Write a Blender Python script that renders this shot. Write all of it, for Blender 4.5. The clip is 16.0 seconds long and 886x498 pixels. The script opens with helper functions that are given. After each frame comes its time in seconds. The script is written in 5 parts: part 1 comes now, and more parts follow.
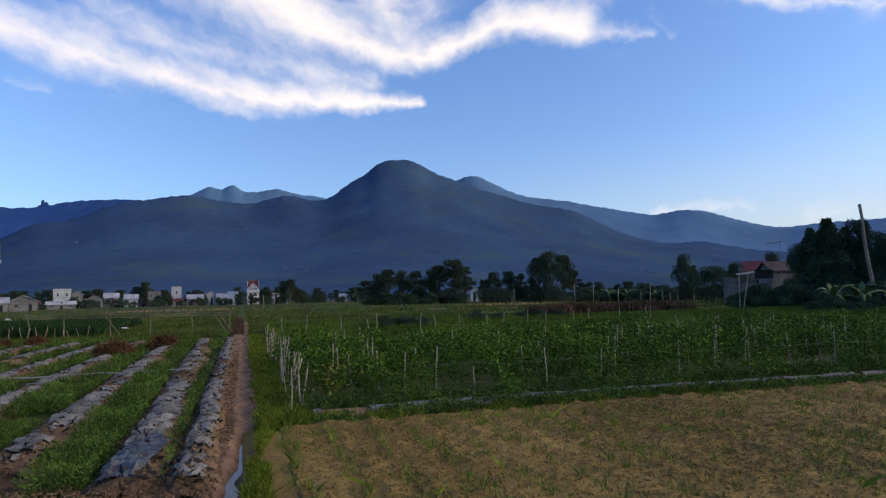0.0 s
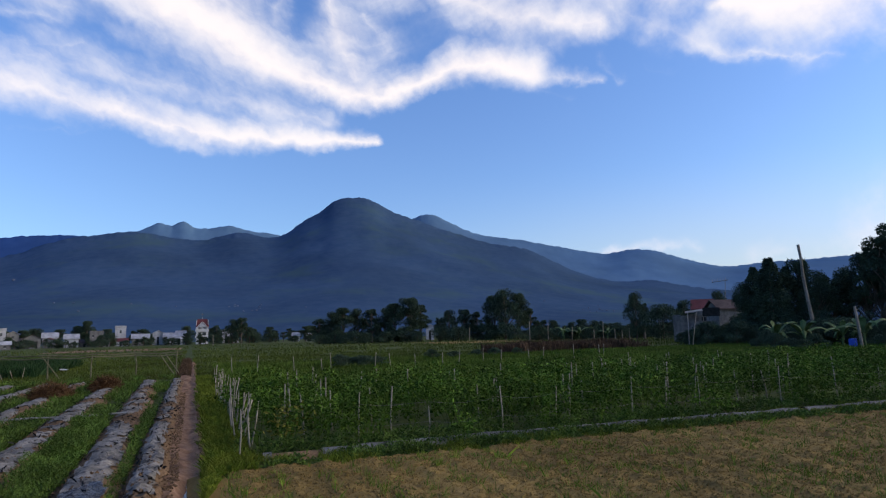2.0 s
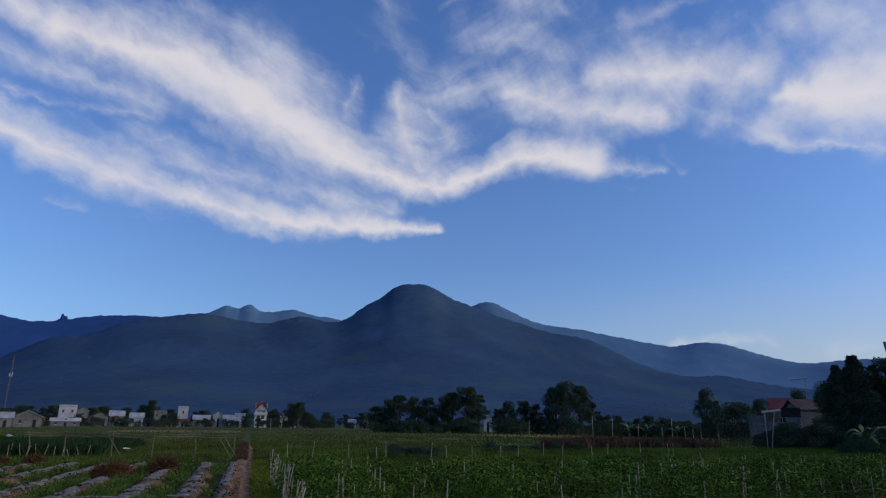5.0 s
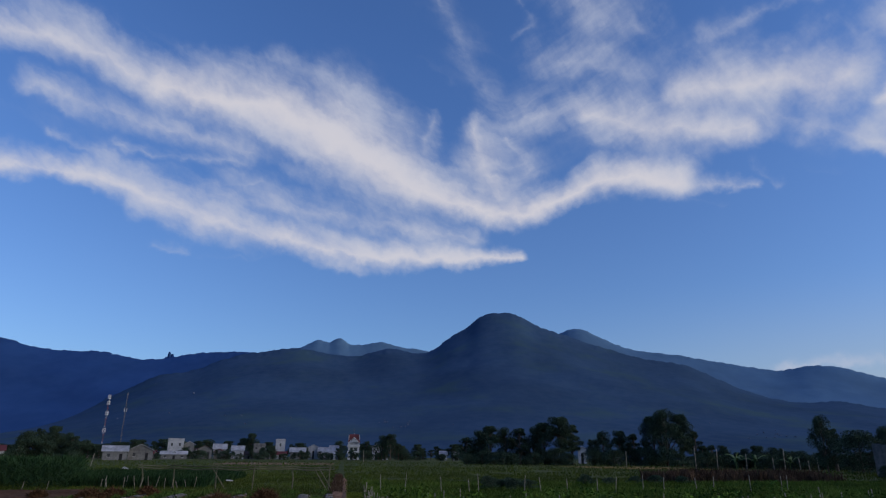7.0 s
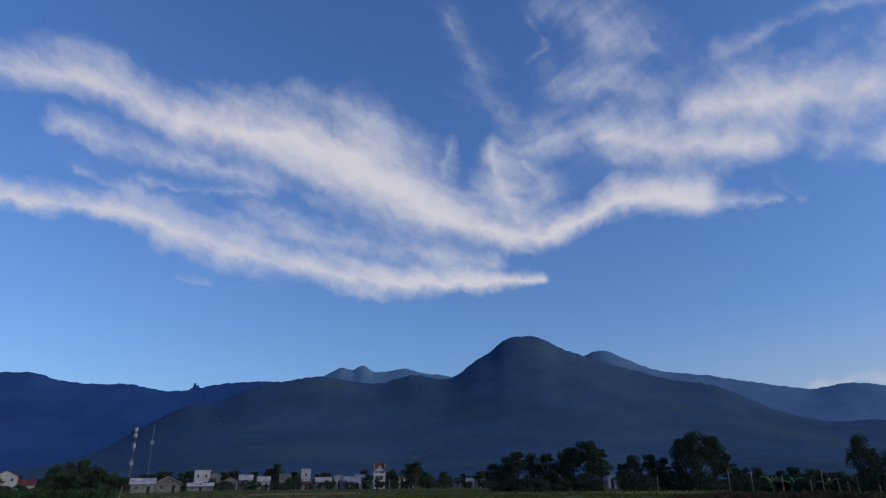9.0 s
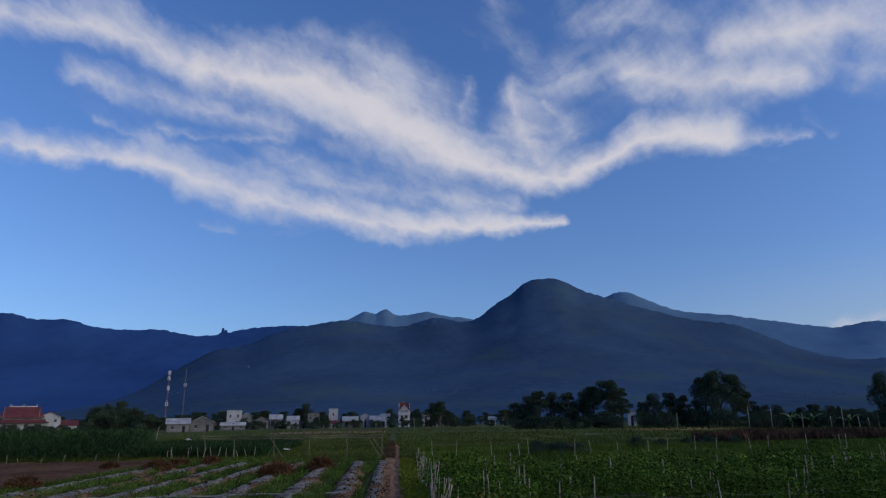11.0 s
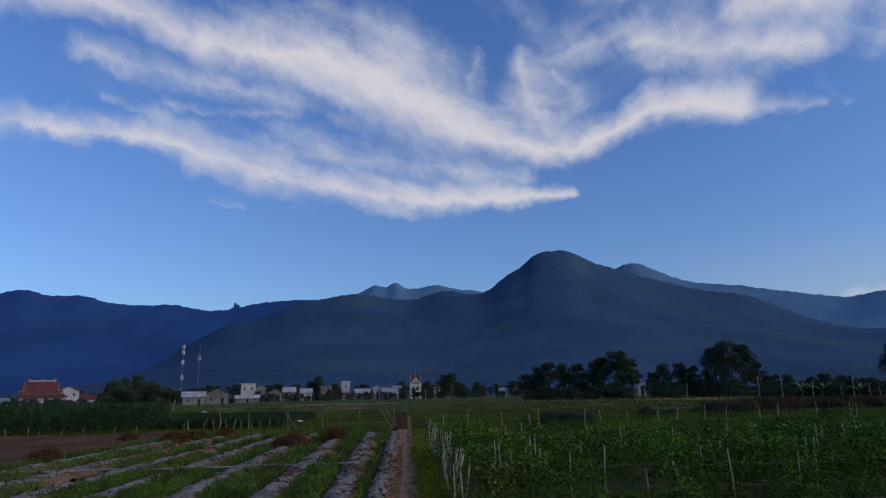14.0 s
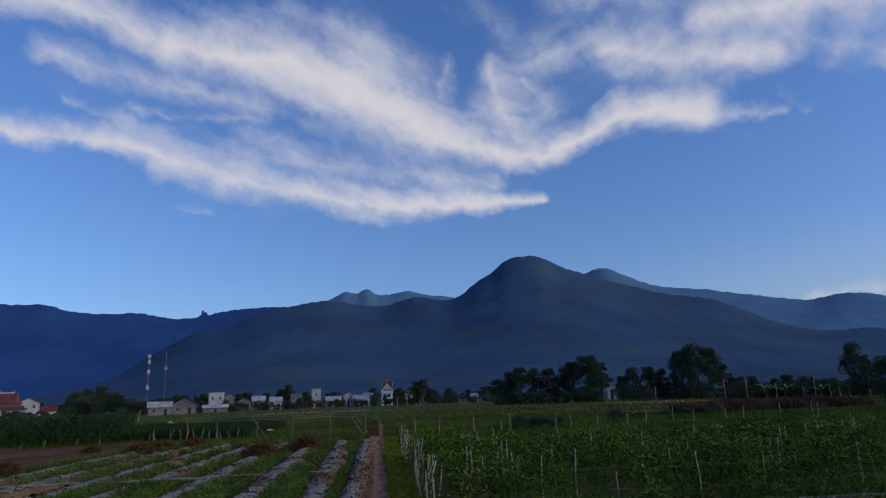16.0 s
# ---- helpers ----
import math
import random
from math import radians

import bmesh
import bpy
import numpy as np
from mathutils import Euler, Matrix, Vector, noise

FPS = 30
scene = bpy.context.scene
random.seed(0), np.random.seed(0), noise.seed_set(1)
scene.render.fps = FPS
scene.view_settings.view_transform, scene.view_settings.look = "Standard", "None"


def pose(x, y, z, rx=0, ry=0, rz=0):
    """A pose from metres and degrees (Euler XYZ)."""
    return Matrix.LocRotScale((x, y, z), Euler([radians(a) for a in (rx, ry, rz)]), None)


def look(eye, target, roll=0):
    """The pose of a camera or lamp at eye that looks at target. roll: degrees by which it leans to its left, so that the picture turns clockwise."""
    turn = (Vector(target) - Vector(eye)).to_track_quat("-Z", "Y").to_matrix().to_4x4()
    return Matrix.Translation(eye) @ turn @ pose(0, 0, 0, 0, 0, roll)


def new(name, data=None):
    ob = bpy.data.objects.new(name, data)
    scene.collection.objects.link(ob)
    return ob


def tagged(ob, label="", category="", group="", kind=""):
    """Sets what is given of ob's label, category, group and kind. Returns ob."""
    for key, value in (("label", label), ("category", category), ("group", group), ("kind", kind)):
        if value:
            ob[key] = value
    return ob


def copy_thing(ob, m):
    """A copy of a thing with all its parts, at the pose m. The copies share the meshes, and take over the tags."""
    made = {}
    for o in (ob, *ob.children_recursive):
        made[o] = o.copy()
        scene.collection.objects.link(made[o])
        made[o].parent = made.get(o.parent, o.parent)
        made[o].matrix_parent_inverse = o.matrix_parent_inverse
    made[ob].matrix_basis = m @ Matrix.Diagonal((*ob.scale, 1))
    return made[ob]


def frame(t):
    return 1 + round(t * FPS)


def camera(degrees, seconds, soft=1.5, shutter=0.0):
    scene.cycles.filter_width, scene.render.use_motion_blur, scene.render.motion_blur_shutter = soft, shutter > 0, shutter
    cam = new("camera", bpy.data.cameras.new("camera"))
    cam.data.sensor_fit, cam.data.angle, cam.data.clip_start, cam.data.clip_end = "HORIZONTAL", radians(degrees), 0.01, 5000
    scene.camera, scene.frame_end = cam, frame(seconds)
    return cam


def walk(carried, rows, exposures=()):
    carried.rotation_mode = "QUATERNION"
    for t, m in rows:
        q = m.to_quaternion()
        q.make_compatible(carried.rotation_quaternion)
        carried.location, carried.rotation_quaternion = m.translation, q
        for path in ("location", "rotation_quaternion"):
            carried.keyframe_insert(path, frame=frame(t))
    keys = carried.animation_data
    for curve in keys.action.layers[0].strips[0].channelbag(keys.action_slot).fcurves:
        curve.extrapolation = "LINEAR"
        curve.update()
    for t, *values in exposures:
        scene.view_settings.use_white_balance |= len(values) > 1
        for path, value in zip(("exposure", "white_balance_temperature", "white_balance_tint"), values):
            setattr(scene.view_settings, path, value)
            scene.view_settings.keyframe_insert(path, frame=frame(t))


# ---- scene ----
# ---------- camera ----------
EYE = 2.0
cam = camera(70.28, 16.0, soft=1.25)
TURNS = [
    (0.0, -17.60, 4.30, 1.20),
    (0.5, -17.75, 4.83, 1.30),
    (1.0, -18.02, 6.03, 1.32),
    (1.5, -20.02, 6.39, 1.00),
    (2.0, -21.62, 7.67, 1.42),
    (2.5, -22.96, 10.17, 1.31),
    (3.0, -23.76, 12.02, 0.81),
    (3.5, -22.19, 13.39, 0.20),
    (4.0, -20.14, 14.55, -0.25),
    (6.5, -10.42, 17.02, -0.58),
    (7.0, -8.57, 18.22, -0.43),
    (7.5, -8.53, 19.81, -0.10),
    (8.0, -8.20, 20.88, 0.58),
    (8.5, -7.44, 20.88, 1.06),
    (9.0, -6.28, 20.46, 0.47),
    (11.5, -3.04, 14.96, 1.07),
    (12.0, -1.81, 14.99, 1.20),
    (12.5, -2.76, 14.55, 0.75),
    (13.0, -3.33, 13.82, 0.58),
    (13.5, -3.49, 13.21, 0.63),
    (14.0, -3.28, 12.97, 1.13),
    (14.5, -5.57, 14.11, 1.90),
    (15.0, -6.33, 13.44, 1.76),
    (15.5, -6.61, 13.17, 1.98),
    (16.0, -5.78, 13.44, 1.96),
]
EXPOSURES = [(0.0, 0.82, 7500, 10), (1.5, 0.80, 7400, 10), (2.0, 0.78, 7250, 10), (2.5, 0.54, 7050, 10), (3.0, 0.42, 6900, 10), (4.0, 0.32, 6800, 10), (7.0, 0.06, 6500, 10), (16.0, 0.10, 6600, 10)]
walk(cam, [(t, pose(0, 0, EYE, 90 + pitch, roll, yaw)) for t, yaw, pitch, roll in TURNS], EXPOSURES)


# ---------- small tools ----------
def spot(bearing, distance):
    """Plan place at a bearing (degrees right of +y) and a distance from the viewpoint."""
    a = radians(bearing)
    return math.sin(a) * distance, math.cos(a) * distance


def rise(angle, distance):
    """Height above the ground of what stands at that angle over the eye line."""
    return EYE + distance * math.tan(radians(angle))


def lattice(ix, iy, seed):
    h = (ix * 374761393 + iy * 668265263 + seed * 1442695041) & 0x7FFFFFFF
    h = ((h ^ (h >> 13)) * 1274126177) & 0x7FFFFFFF
    return ((h ^ (h >> 16)) & 0xFFFF) / 65535.0


def rough(x, y, size, seed=0, octaves=3):
    """Smooth value noise, 0 to 1, on arrays."""
    x, y = np.asarray(x, float) / size, np.asarray(y, float) / size
    total, gain, norm = 0.0, 1.0, 0.0
    for o in range(octaves):
        ix, iy = np.floor(x).astype(np.int64), np.floor(y).astype(np.int64)
        fx, fy = x - ix, y - iy
        fx, fy = fx * fx * (3 - 2 * fx), fy * fy * (3 - 2 * fy)
        a, b = lattice(ix, iy, seed + o), lattice(ix + 1, iy, seed + o)
        c, d = lattice(ix, iy + 1, seed + o), lattice(ix + 1, iy + 1, seed + o)
        total = total + gain * ((a * (1 - fx) + b * fx) * (1 - fy) + (c * (1 - fx) + d * fx) * fy)
        norm += gain
        gain *= 0.5
        x, y = x * 2.03 + 7.1, y * 2.03 + 3.7
    return total / norm


class Geo:
    """Collects vertices and faces of one mesh."""

    def __init__(self):
        self.v, self.f, self.n = [], [], 0

    def add(self, verts, faces):
        verts = np.asarray(verts, float).reshape(-1, 3)
        self.v.append(verts)
        self.f.append((faces, self.n))
        self.n += len(verts)
        return self

    def box(self, x0, y0, z0, x1, y1, z1):
        v = [(x, y, z) for z in (z0, z1) for y in (y0, y1) for x in (x0, x1)]
        return self.add(v, np.array([(0, 2, 3, 1), (4, 5, 7, 6), (0, 1, 5, 4), (2, 6, 7, 3), (0, 4, 6, 2), (1, 3, 7, 5)]))

    def tube(self, pts, radii, sides=6):
        pts = [Vector(p) for p in pts]
        rings = []
        for i, p in enumerate(pts):
            way = (pts[min(i + 1, len(pts) - 1)] - pts[max(i - 1, 0)]).normalized()
            up = Vector((1, 0, 0)) if abs(way.z) > 0.8 else Vector((0, 0, 1))
            a = way.cross(up).normalized()
            b = way.cross(a)
            rings += [p + radii[i] * (math.cos(q) * a + math.sin(q) * b) for q in np.arange(sides) * 2 * math.pi / sides]
        f = [(i * sides + j, i * sides + (j + 1) % sides, (i + 1) * sides + (j + 1) % sides, (i + 1) * sides + j)
             for i in range(len(pts) - 1) for j in range(sides)]
        self.add([tuple(r) for r in rings], np.array(f))
        top = len(rings) - sides
        self.f.append((np.array([[*range(top, top + sides)]]), self.n - len(rings)))
        return self

    def mesh(self, name, material, smooth=False):
        me = bpy.data.meshes.new(name)
        loops, starts, at = [], [], 0
        for faces, base in self.f:
            faces = np.asarray(faces, dtype=np.int64)
            if faces.size == 0:
                continue
            loops.append((faces + base).ravel())
            starts.append(at + np.arange(len(faces)) * faces.shape[1])
            at += faces.size
        v, loops, starts = np.concatenate(self.v), np.concatenate(loops), np.concatenate(starts)
        me.vertices.add(len(v))
        me.vertices.foreach_set("co", v.astype(np.float32).ravel())
        me.loops.add(len(loops))
        me.loops.foreach_set("vertex_index", loops.astype(np.int32))
        me.polygons.add(len(starts))
        me.polygons.foreach_set("loop_start", starts.astype(np.int32))
        me.update(calc_edges=True)
        me.validate()
        me.materials.append(material)
        me.polygons.foreach_set("use_smooth", np.full(len(me.polygons), smooth, dtype=bool))
        return me


def part(name, geo, material, parent, label="", smooth=False):
    ob = new(name, geo.mesh(name, material, smooth))
    ob.parent = parent
    return tagged(ob, label)


def thing(name, x, y, z=0.0, turn=0.0):
    ob = new(name)
    ob.matrix_basis = pose(x, y, z, 0, 0, turn)
    return ob


def sheet(x0, x1, y0, y1, step, height):
    """A grid over a rectangle of the plan; height takes arrays x, y."""
    nx, ny = max(2, round((x1 - x0) / step) + 1), max(2, round((y1 - y0) / step) + 1)
    x, y = np.meshgrid(np.linspace(x0, x1, nx), np.linspace(y0, y1, ny))
    z = height(x, y) + 0 * x
    i = np.arange((ny - 1) * nx).reshape(ny - 1, nx)[:, :-1].ravel()
    return Geo().add(np.stack([x, y, z], -1), np.stack([i, i + 1, i + nx + 1, i + nx], 1))


def leaf_set(centres, length, width, rng, droop=0.0, up=0.3):
    """Folded rhombic leaves round the given points."""
    n = len(centres)
    way = rng.normal(size=(n, 3))
    way[:, 2] = way[:, 2] * 0.6 + up - droop
    way /= np.linalg.norm(way, axis=1)[:, None]
    side = np.cross(way, rng.normal(size=(n, 3)))
    side /= np.linalg.norm(side, axis=1)[:, None] + 1e-9
    nor = np.cross(way, side)
    ln = (length * rng.uniform(0.6, 1.3, n))[:, None]
    wd = (width * rng.uniform(0.7, 1.3, n))[:, None]
    mid = centres + way * ln * 0.45
    v = np.stack([centres, mid + side * wd * 0.5 + nor * wd * 0.15, centres + way * ln, mid - side * wd * 0.5 + nor * wd * 0.15], 1)
    return v.reshape(-1, 3), np.arange(n * 4).reshape(n, 4)


def blade_set(x, y, z, height, width, rng, lean=0.35):
    """Pointed blades that stand on the given places."""
    n = len(x)
    a, t = rng.uniform(0, 2 * math.pi, n), rng.uniform(0, 2 * math.pi, n)
    h = height * rng.uniform(0.5, 1.3, n)
    l = h * lean * np.abs(rng.normal(0.6, 0.6, n))
    base = np.stack([x, y, z + 0 * x], 1)
    s = np.stack([np.cos(a), np.sin(a), 0 * a], 1) * (width * 0.5)
    w = np.stack([np.cos(t), np.sin(t), 0 * t], 1)
    up = np.array([[0, 0, 1.0]])
    mid = base + up * (h * 0.55)[:, None] + w * (l * 0.35)[:, None]
    tip = base + up * h[:, None] + w * l[:, None]
    v = np.stack([base - s, base + s, mid + s * 0.8, tip, mid - s * 0.8], 1).reshape(-1, 3)
    return v, np.arange(n * 5).reshape(n, 5)


# ---------- world, sun ----------
SUN_BEARING, SUN_HEIGHT = 112.0, 18.0
world = bpy.data.worlds.new("evening_sky")
scene.world = world
world.use_nodes = True
wt = world.node_tree
wt.nodes.clear()


class Nodes:
    """Short-hand for a node tree."""

    def __init__(self, tree):
        self.t = tree

    def node(self, kind, *ins, **props):
        n = self.t.nodes.new(kind)
        for k, v in props.items():
            if k == "op":
                n.operation = v
            elif k == "dtype":
                n.data_type = v
        for i, v in enumerate(ins):
            if v is None:
                continue
            if isinstance(v, bpy.types.NodeSocket):
                self.t.links.new(v, n.inputs[i])
            else:
                n.inputs[i].default_value = v
        return n

    def m(self, op, a, b=None, c=None, clamp=False):
        n = self.node("ShaderNodeMath", a, b, c, op=op)
        n.use_clamp = clamp
        return n.outputs[0]

    def vm(self, op, a, b=None, out=0):
        return self.node("ShaderNodeVectorMath", a, b, op=op).outputs[out]

    def noise(self, vec, scale, detail=4.0, roughness=0.55, colour=False):
        n = self.t.nodes.new("ShaderNodeTexNoise")
        self.t.links.new(vec, n.inputs["Vector"])
        n.inputs["Scale"].default_value, n.inputs["Detail"].default_value = scale, detail
        n.inputs["Roughness"].default_value = roughness
        return n.outputs["Color" if colour else 0]

    def ramp(self, v, lo, hi, a=0.0, b=1.0):
        n = self.t.nodes.new("ShaderNodeMapRange")
        n.interpolation_type = "SMOOTHSTEP"
        self.t.links.new(v, n.inputs[0])
        for i, q in enumerate((lo, hi, a, b)):
            n.inputs[i + 1].default_value = q
        return n.outputs[0]

    def mix(self, f, a, b, blend="MIX"):
        n = self.t.nodes.new("ShaderNodeMix")
        n.data_type, n.blend_type = "RGBA", blend
        for sock, v in ((n.inputs[0], f), (n.inputs[6], a), (n.inputs[7], b)):
            if isinstance(v, bpy.types.NodeSocket):
                self.t.links.new(v, sock)
            else:
                sock.default_value = (*v, 1) if isinstance(v, tuple) and len(v) == 3 else v
        return n.outputs[2]


# strokes: bearing, height in degrees, half-width at each bend; then the weight
UPPER_BAND = [
    ([(-38.7, 28.8, 4.2), (-36.6, 29.2, 4.1), (-32.7, 29.9, 4.0), (-28.3, 31.0, 4.5), (-23.7, 30.7, 4.8), (-18.7, 29.7, 4.4)], 0.80),
    ([(-18.7, 29.7, 4.4), (-13.6, 29.5, 5.6), (-8.2, 29.3, 6.9), (-2.5, 27.5, 9.4), (2.1, 25.5, 8.4), (6.0, 23.5, 5.8), (10.4, 22.1, 3.9), (14.2, 21.2, 3.3)], 1.00),
]
LOWER_BAND = [
    ([(-37.2, 20.1, 2.7), (-35.1, 20.3, 2.8), (-30.0, 20.8, 2.7), (-26.2, 21.3, 2.4), (-22.0, 21.6, 3.2), (-18.2, 20.6, 4.7), (-13.3, 19.3, 4.7), (-8.3, 18.5, 4.0)], 0.85),
    ([(-8.3, 18.5, 4.0), (-2.1, 17.7, 4.1), (3.3, 17.2, 3.4), (8.6, 17.5, 2.7), (12.9, 17.4, 1.7), (15.8, 17.3, 1.2)], 0.92),
]
RIGHT_BAND = [
    ([(13.1, 21.2, 3.2), (17.0, 21.4, 3.5), (20.8, 22.5, 2.6), (24.2, 23.6, 3.5), (27.8, 23.7, 4.1), (30.7, 22.9, 3.5)], 1.00),
    ([(30.7, 22.9, 3.2), (33.5, 22.3, 1.6), (36.6, 21.8, 1.2)], 0.60),
    ([(36.7, 23.4, 1.8), (38.5, 21.4, 1.4)], 0.42),
    ([(22.8, 29.9, 4.6), (26.5, 28.5, 6.1), (30.0, 27.4, 5.9), (33.8, 26.5, 5.2), (37.0, 26.0, 3.8)], 0.80),
    ([(31.7, 30.0, 6.2), (34.5, 30.0, 5.8), (37.3, 29.5, 5.3), (40.1, 29.4, 6.4), (43.0, 28.5, 7.7), (45.2, 28.7, 5.1)], 0.82),
    ([(45.3, 29.1, 3.5), (46.5, 28.9, 1.7)], 0.50),
]
FAR_RIGHT = [
    ([(38.2, 27.3, 4.4), (41.7, 25.6, 4.5), (45.0, 23.7, 3.6), (48.2, 21.9, 1.7), (52.1, 21.0, 1.2), (55.8, 20.3, 1.2)], 0.55),
    ([(48.0, 26.2, 2.6), (50.9, 25.2, 6.8), (53.9, 24.7, 9.1), (57.2, 23.9, 10.0), (61.6, 23.1, 10.2), (66.7, 22.3, 9.5)], 0.95),
    ([(46.3, 30.9, 4.7), (53.8, 30.4, 6.6)], 0.50),
    ([(36.6, 6.9, 1.2), (40.3, 7.0, 1.6), (44.0, 6.6, 1.4)], 0.42),
    ([(48.3, 5.9, 2.5), (52.9, 5.9, 4.0), (56.5, 7.0, 7.1), (59.3, 7.0, 7.6), (62.9, 6.4, 6.6)], 0.42),
]
PLUMES = [
    ([(7.1, 30.0, 1.8), (6.3, 27.1, 3.7), (5.3, 24.5, 4.8)], 0.58),
    ([(11.7, 28.8, 2.8), (12.5, 25.9, 5.9), (13.8, 22.8, 5.9)], 0.76),
    ([(15.0, 27.8, 1.4), (17.0, 25.1, 4.5)], 0.55),
    ([(7.4, 40.2, 3.5), (11.0, 35.4, 4.5), (14.3, 30.8, 4.9), (15.7, 26.2, 6.4)], 0.34),
    ([(16.0, 40.3, 1.1), (17.9, 37.6, 1.7), (15.7, 36.5, 1.0)], 0.36),
    ([(18.9, 40.9, 6.1), (24.6, 37.8, 7.4), (29.3, 35.6, 5.6)], 0.46),
]
VEILS = [
    ([(18.8, 34.9, 5.9), (25.6, 33.5, 6.4), (31.1, 31.0, 6.3)], 0.46),
    ([(34.7, 34.1, 2.9), (39.2, 34.9, 2.3), (43.5, 35.0, 2.2), (49.5, 33.6, 2.2)], 0.46),
    ([(17.1, 29.4, 5.7), (23.4, 29.9, 5.6)], 0.52),
    ([(5.5, 35.1, 1.9), (9.4, 33.1, 1.9)], 0.24),
    ([(-22.0, 21.7, 2.7), (-11.1, 21.4, 4.9), (-4.3, 21.1, 5.4), (3.2, 20.1, 4.9), (11.4, 19.0, 2.6)], 0.60),
    ([(-29.0, 26.9, 2.4), (-23.0, 26.8, 3.4), (-16.7, 26.3, 4.1), (-10.5, 25.9, 3.5)], 0.58),
    ([(-21.1, 24.3, 1.5), (-16.4, 24.2, 1.7), (-10.7, 24.8, 2.0)], 0.50),
]
WISPS = [
    ([(-26.7, 23.8, 1.2), (-22.8, 23.4, 1.7), (-17.5, 21.6, 1.7)], 0.42),
    ([(-17.5, 21.8, 1.2), (-12.7, 22.3, 1.2), (-9.0, 23.2, 1.2)], 0.50),
    ([(-17.6, 16.5, 1.2), (-15.1, 16.4, 1.2)], 0.42),
    ([(-13.9, 16.0, 1.2), (-7.6, 16.4, 1.2)], 0.24),
    ([(31.3, 21.2, 1.2), (34.5, 20.4, 1.2)], 0.22),
    ([(40.6, 22.2, 1.2), (43.6, 21.1, 1.2)], 0.20),
    ([(-33.9, 24.1, 9.9), (15.1, 27.2, 15.1), (45.8, 28.9, 12.8)], 0.20),
]
CLOUDS = UPPER_BAND + LOWER_BAND + RIGHT_BAND + FAR_RIGHT + PLUMES + VEILS + WISPS

w = Nodes(wt)
direction = wt.nodes.new("ShaderNodeTexCoord").outputs["Generated"]
xyz = wt.nodes.new("ShaderNodeSeparateXYZ")
wt.links.new(direction, xyz.inputs[0])
bearing = w.m("MULTIPLY", w.m("ARCTAN2", xyz.outputs[0], xyz.outputs[1]), 57.29578)
height = w.m("MULTIPLY", w.m("ARCSINE", xyz.outputs[2]), 57.29578)
flat = wt.nodes.new("ShaderNodeCombineXYZ")
wt.links.new(bearing, flat.inputs[0])
wt.links.new(height, flat.inputs[1])
wob1 = w.vm("MULTIPLY", w.vm("SUBTRACT", w.noise(direction, 9.0, 3.0, 0.5, True), (0.5, 0.5, 0.5)), (1.8, 1.5, 0.0))
wob2 = w.vm("MULTIPLY", w.vm("SUBTRACT", w.noise(direction, 30.0, 4.0, 0.55, True), (0.5, 0.5, 0.5)), (2.0, 1.9, 0.0))
place = w.vm("ADD", w.vm("ADD", flat.outputs[0], wob1), wob2)


BLEND = 0.18


def stroke(so_far, a0, e0, w0, a1, e1, w1, weight):
    """How near a place of the sky is to a stretch of cloud that widens or narrows."""
    span = (a1 - a0, e1 - e0, 0.0)
    rel = w.vm("SUBTRACT", place, (a0, e0, 0.0))
    along = w.m("MULTIPLY", w.vm("DOT_PRODUCT", rel, span, out=1), 1 / (span[0] ** 2 + span[1] ** 2))
    along = w.m("MAXIMUM", w.m("MINIMUM", along, 1.0), 0.0)
    scaled = w.node("ShaderNodeVectorMath", span, op="SCALE")
    wt.links.new(along, scaled.inputs["Scale"])
    gap = w.vm("SUBTRACT", rel, scaled.outputs[0])
    # the underside of a stroke is sharper than its feathered top
    lopsided = w.vm("SUBTRACT", w.vm("MULTIPLY", w.vm("ABSOLUTE", gap), (1.0, 1.3, 0.0)), w.vm("MULTIPLY", gap, (0.0, 0.3, 0.0)))
    wide = w.m("MULTIPLY_ADD", along, w1 - w0, w0)
    near = w.m("MAXIMUM", w.m("SUBTRACT", 1.0, w.m("DIVIDE", w.vm("LENGTH", lopsided, out=1), wide)), 0.0)
    return w.m("SMOOTH_MAX", w.m("MULTIPLY", near, weight), so_far, BLEND)


density, floor_level = 0.0, 0.0
for bends, weight in CLOUDS:
    for one, two in zip(bends, bends[1:]):
        density = stroke(density, *one, *two, weight)
        floor_level += max(0.0, 1 - floor_level / BLEND) ** 3 * BLEND / 6
# blending lifts even the clear sky a little: take that level off again
density = w.m("MAXIMUM", w.m("SUBTRACT", density, 0.85 * floor_level), 0.0)
# fibres: some run along the V of the cloud bands, others comb steeply up and to the left
def streaks(u, v, along_gain, across_gain, detail):
    c = wt.nodes.new("ShaderNodeCombineXYZ")
    wt.links.new(w.m("MULTIPLY", u, along_gain), c.inputs[0])
    wt.links.new(w.m("MULTIPLY", v, across_gain), c.inputs[1])
    return w.noise(w.vm("ADD", c.outputs[0], w.vm("MULTIPLY", w.vm("ADD", wob1, wob2), (0.16, 0.34, 0.0))), 1.0, detail, 0.58)


fold = w.m("SUBTRACT", height, w.m("MULTIPLY", w.m("ABSOLUTE", w.m("SUBTRACT", bearing, 15.0)), 0.36))
fibre = streaks(bearing, fold, 0.07, 0.36, 6.0)
comb_u = w.m("SUBTRACT", w.m("MULTIPLY", height, 0.85), w.m("MULTIPLY", bearing, 0.5))
comb_v = w.m("ADD", w.m("MULTIPLY", height, 0.5), w.m("MULTIPLY", bearing, 0.85))
comb = streaks(comb_u, comb_v, 0.09, 0.34, 6.0)
billow = w.noise(direction, 9.0, 6.0, 0.58)
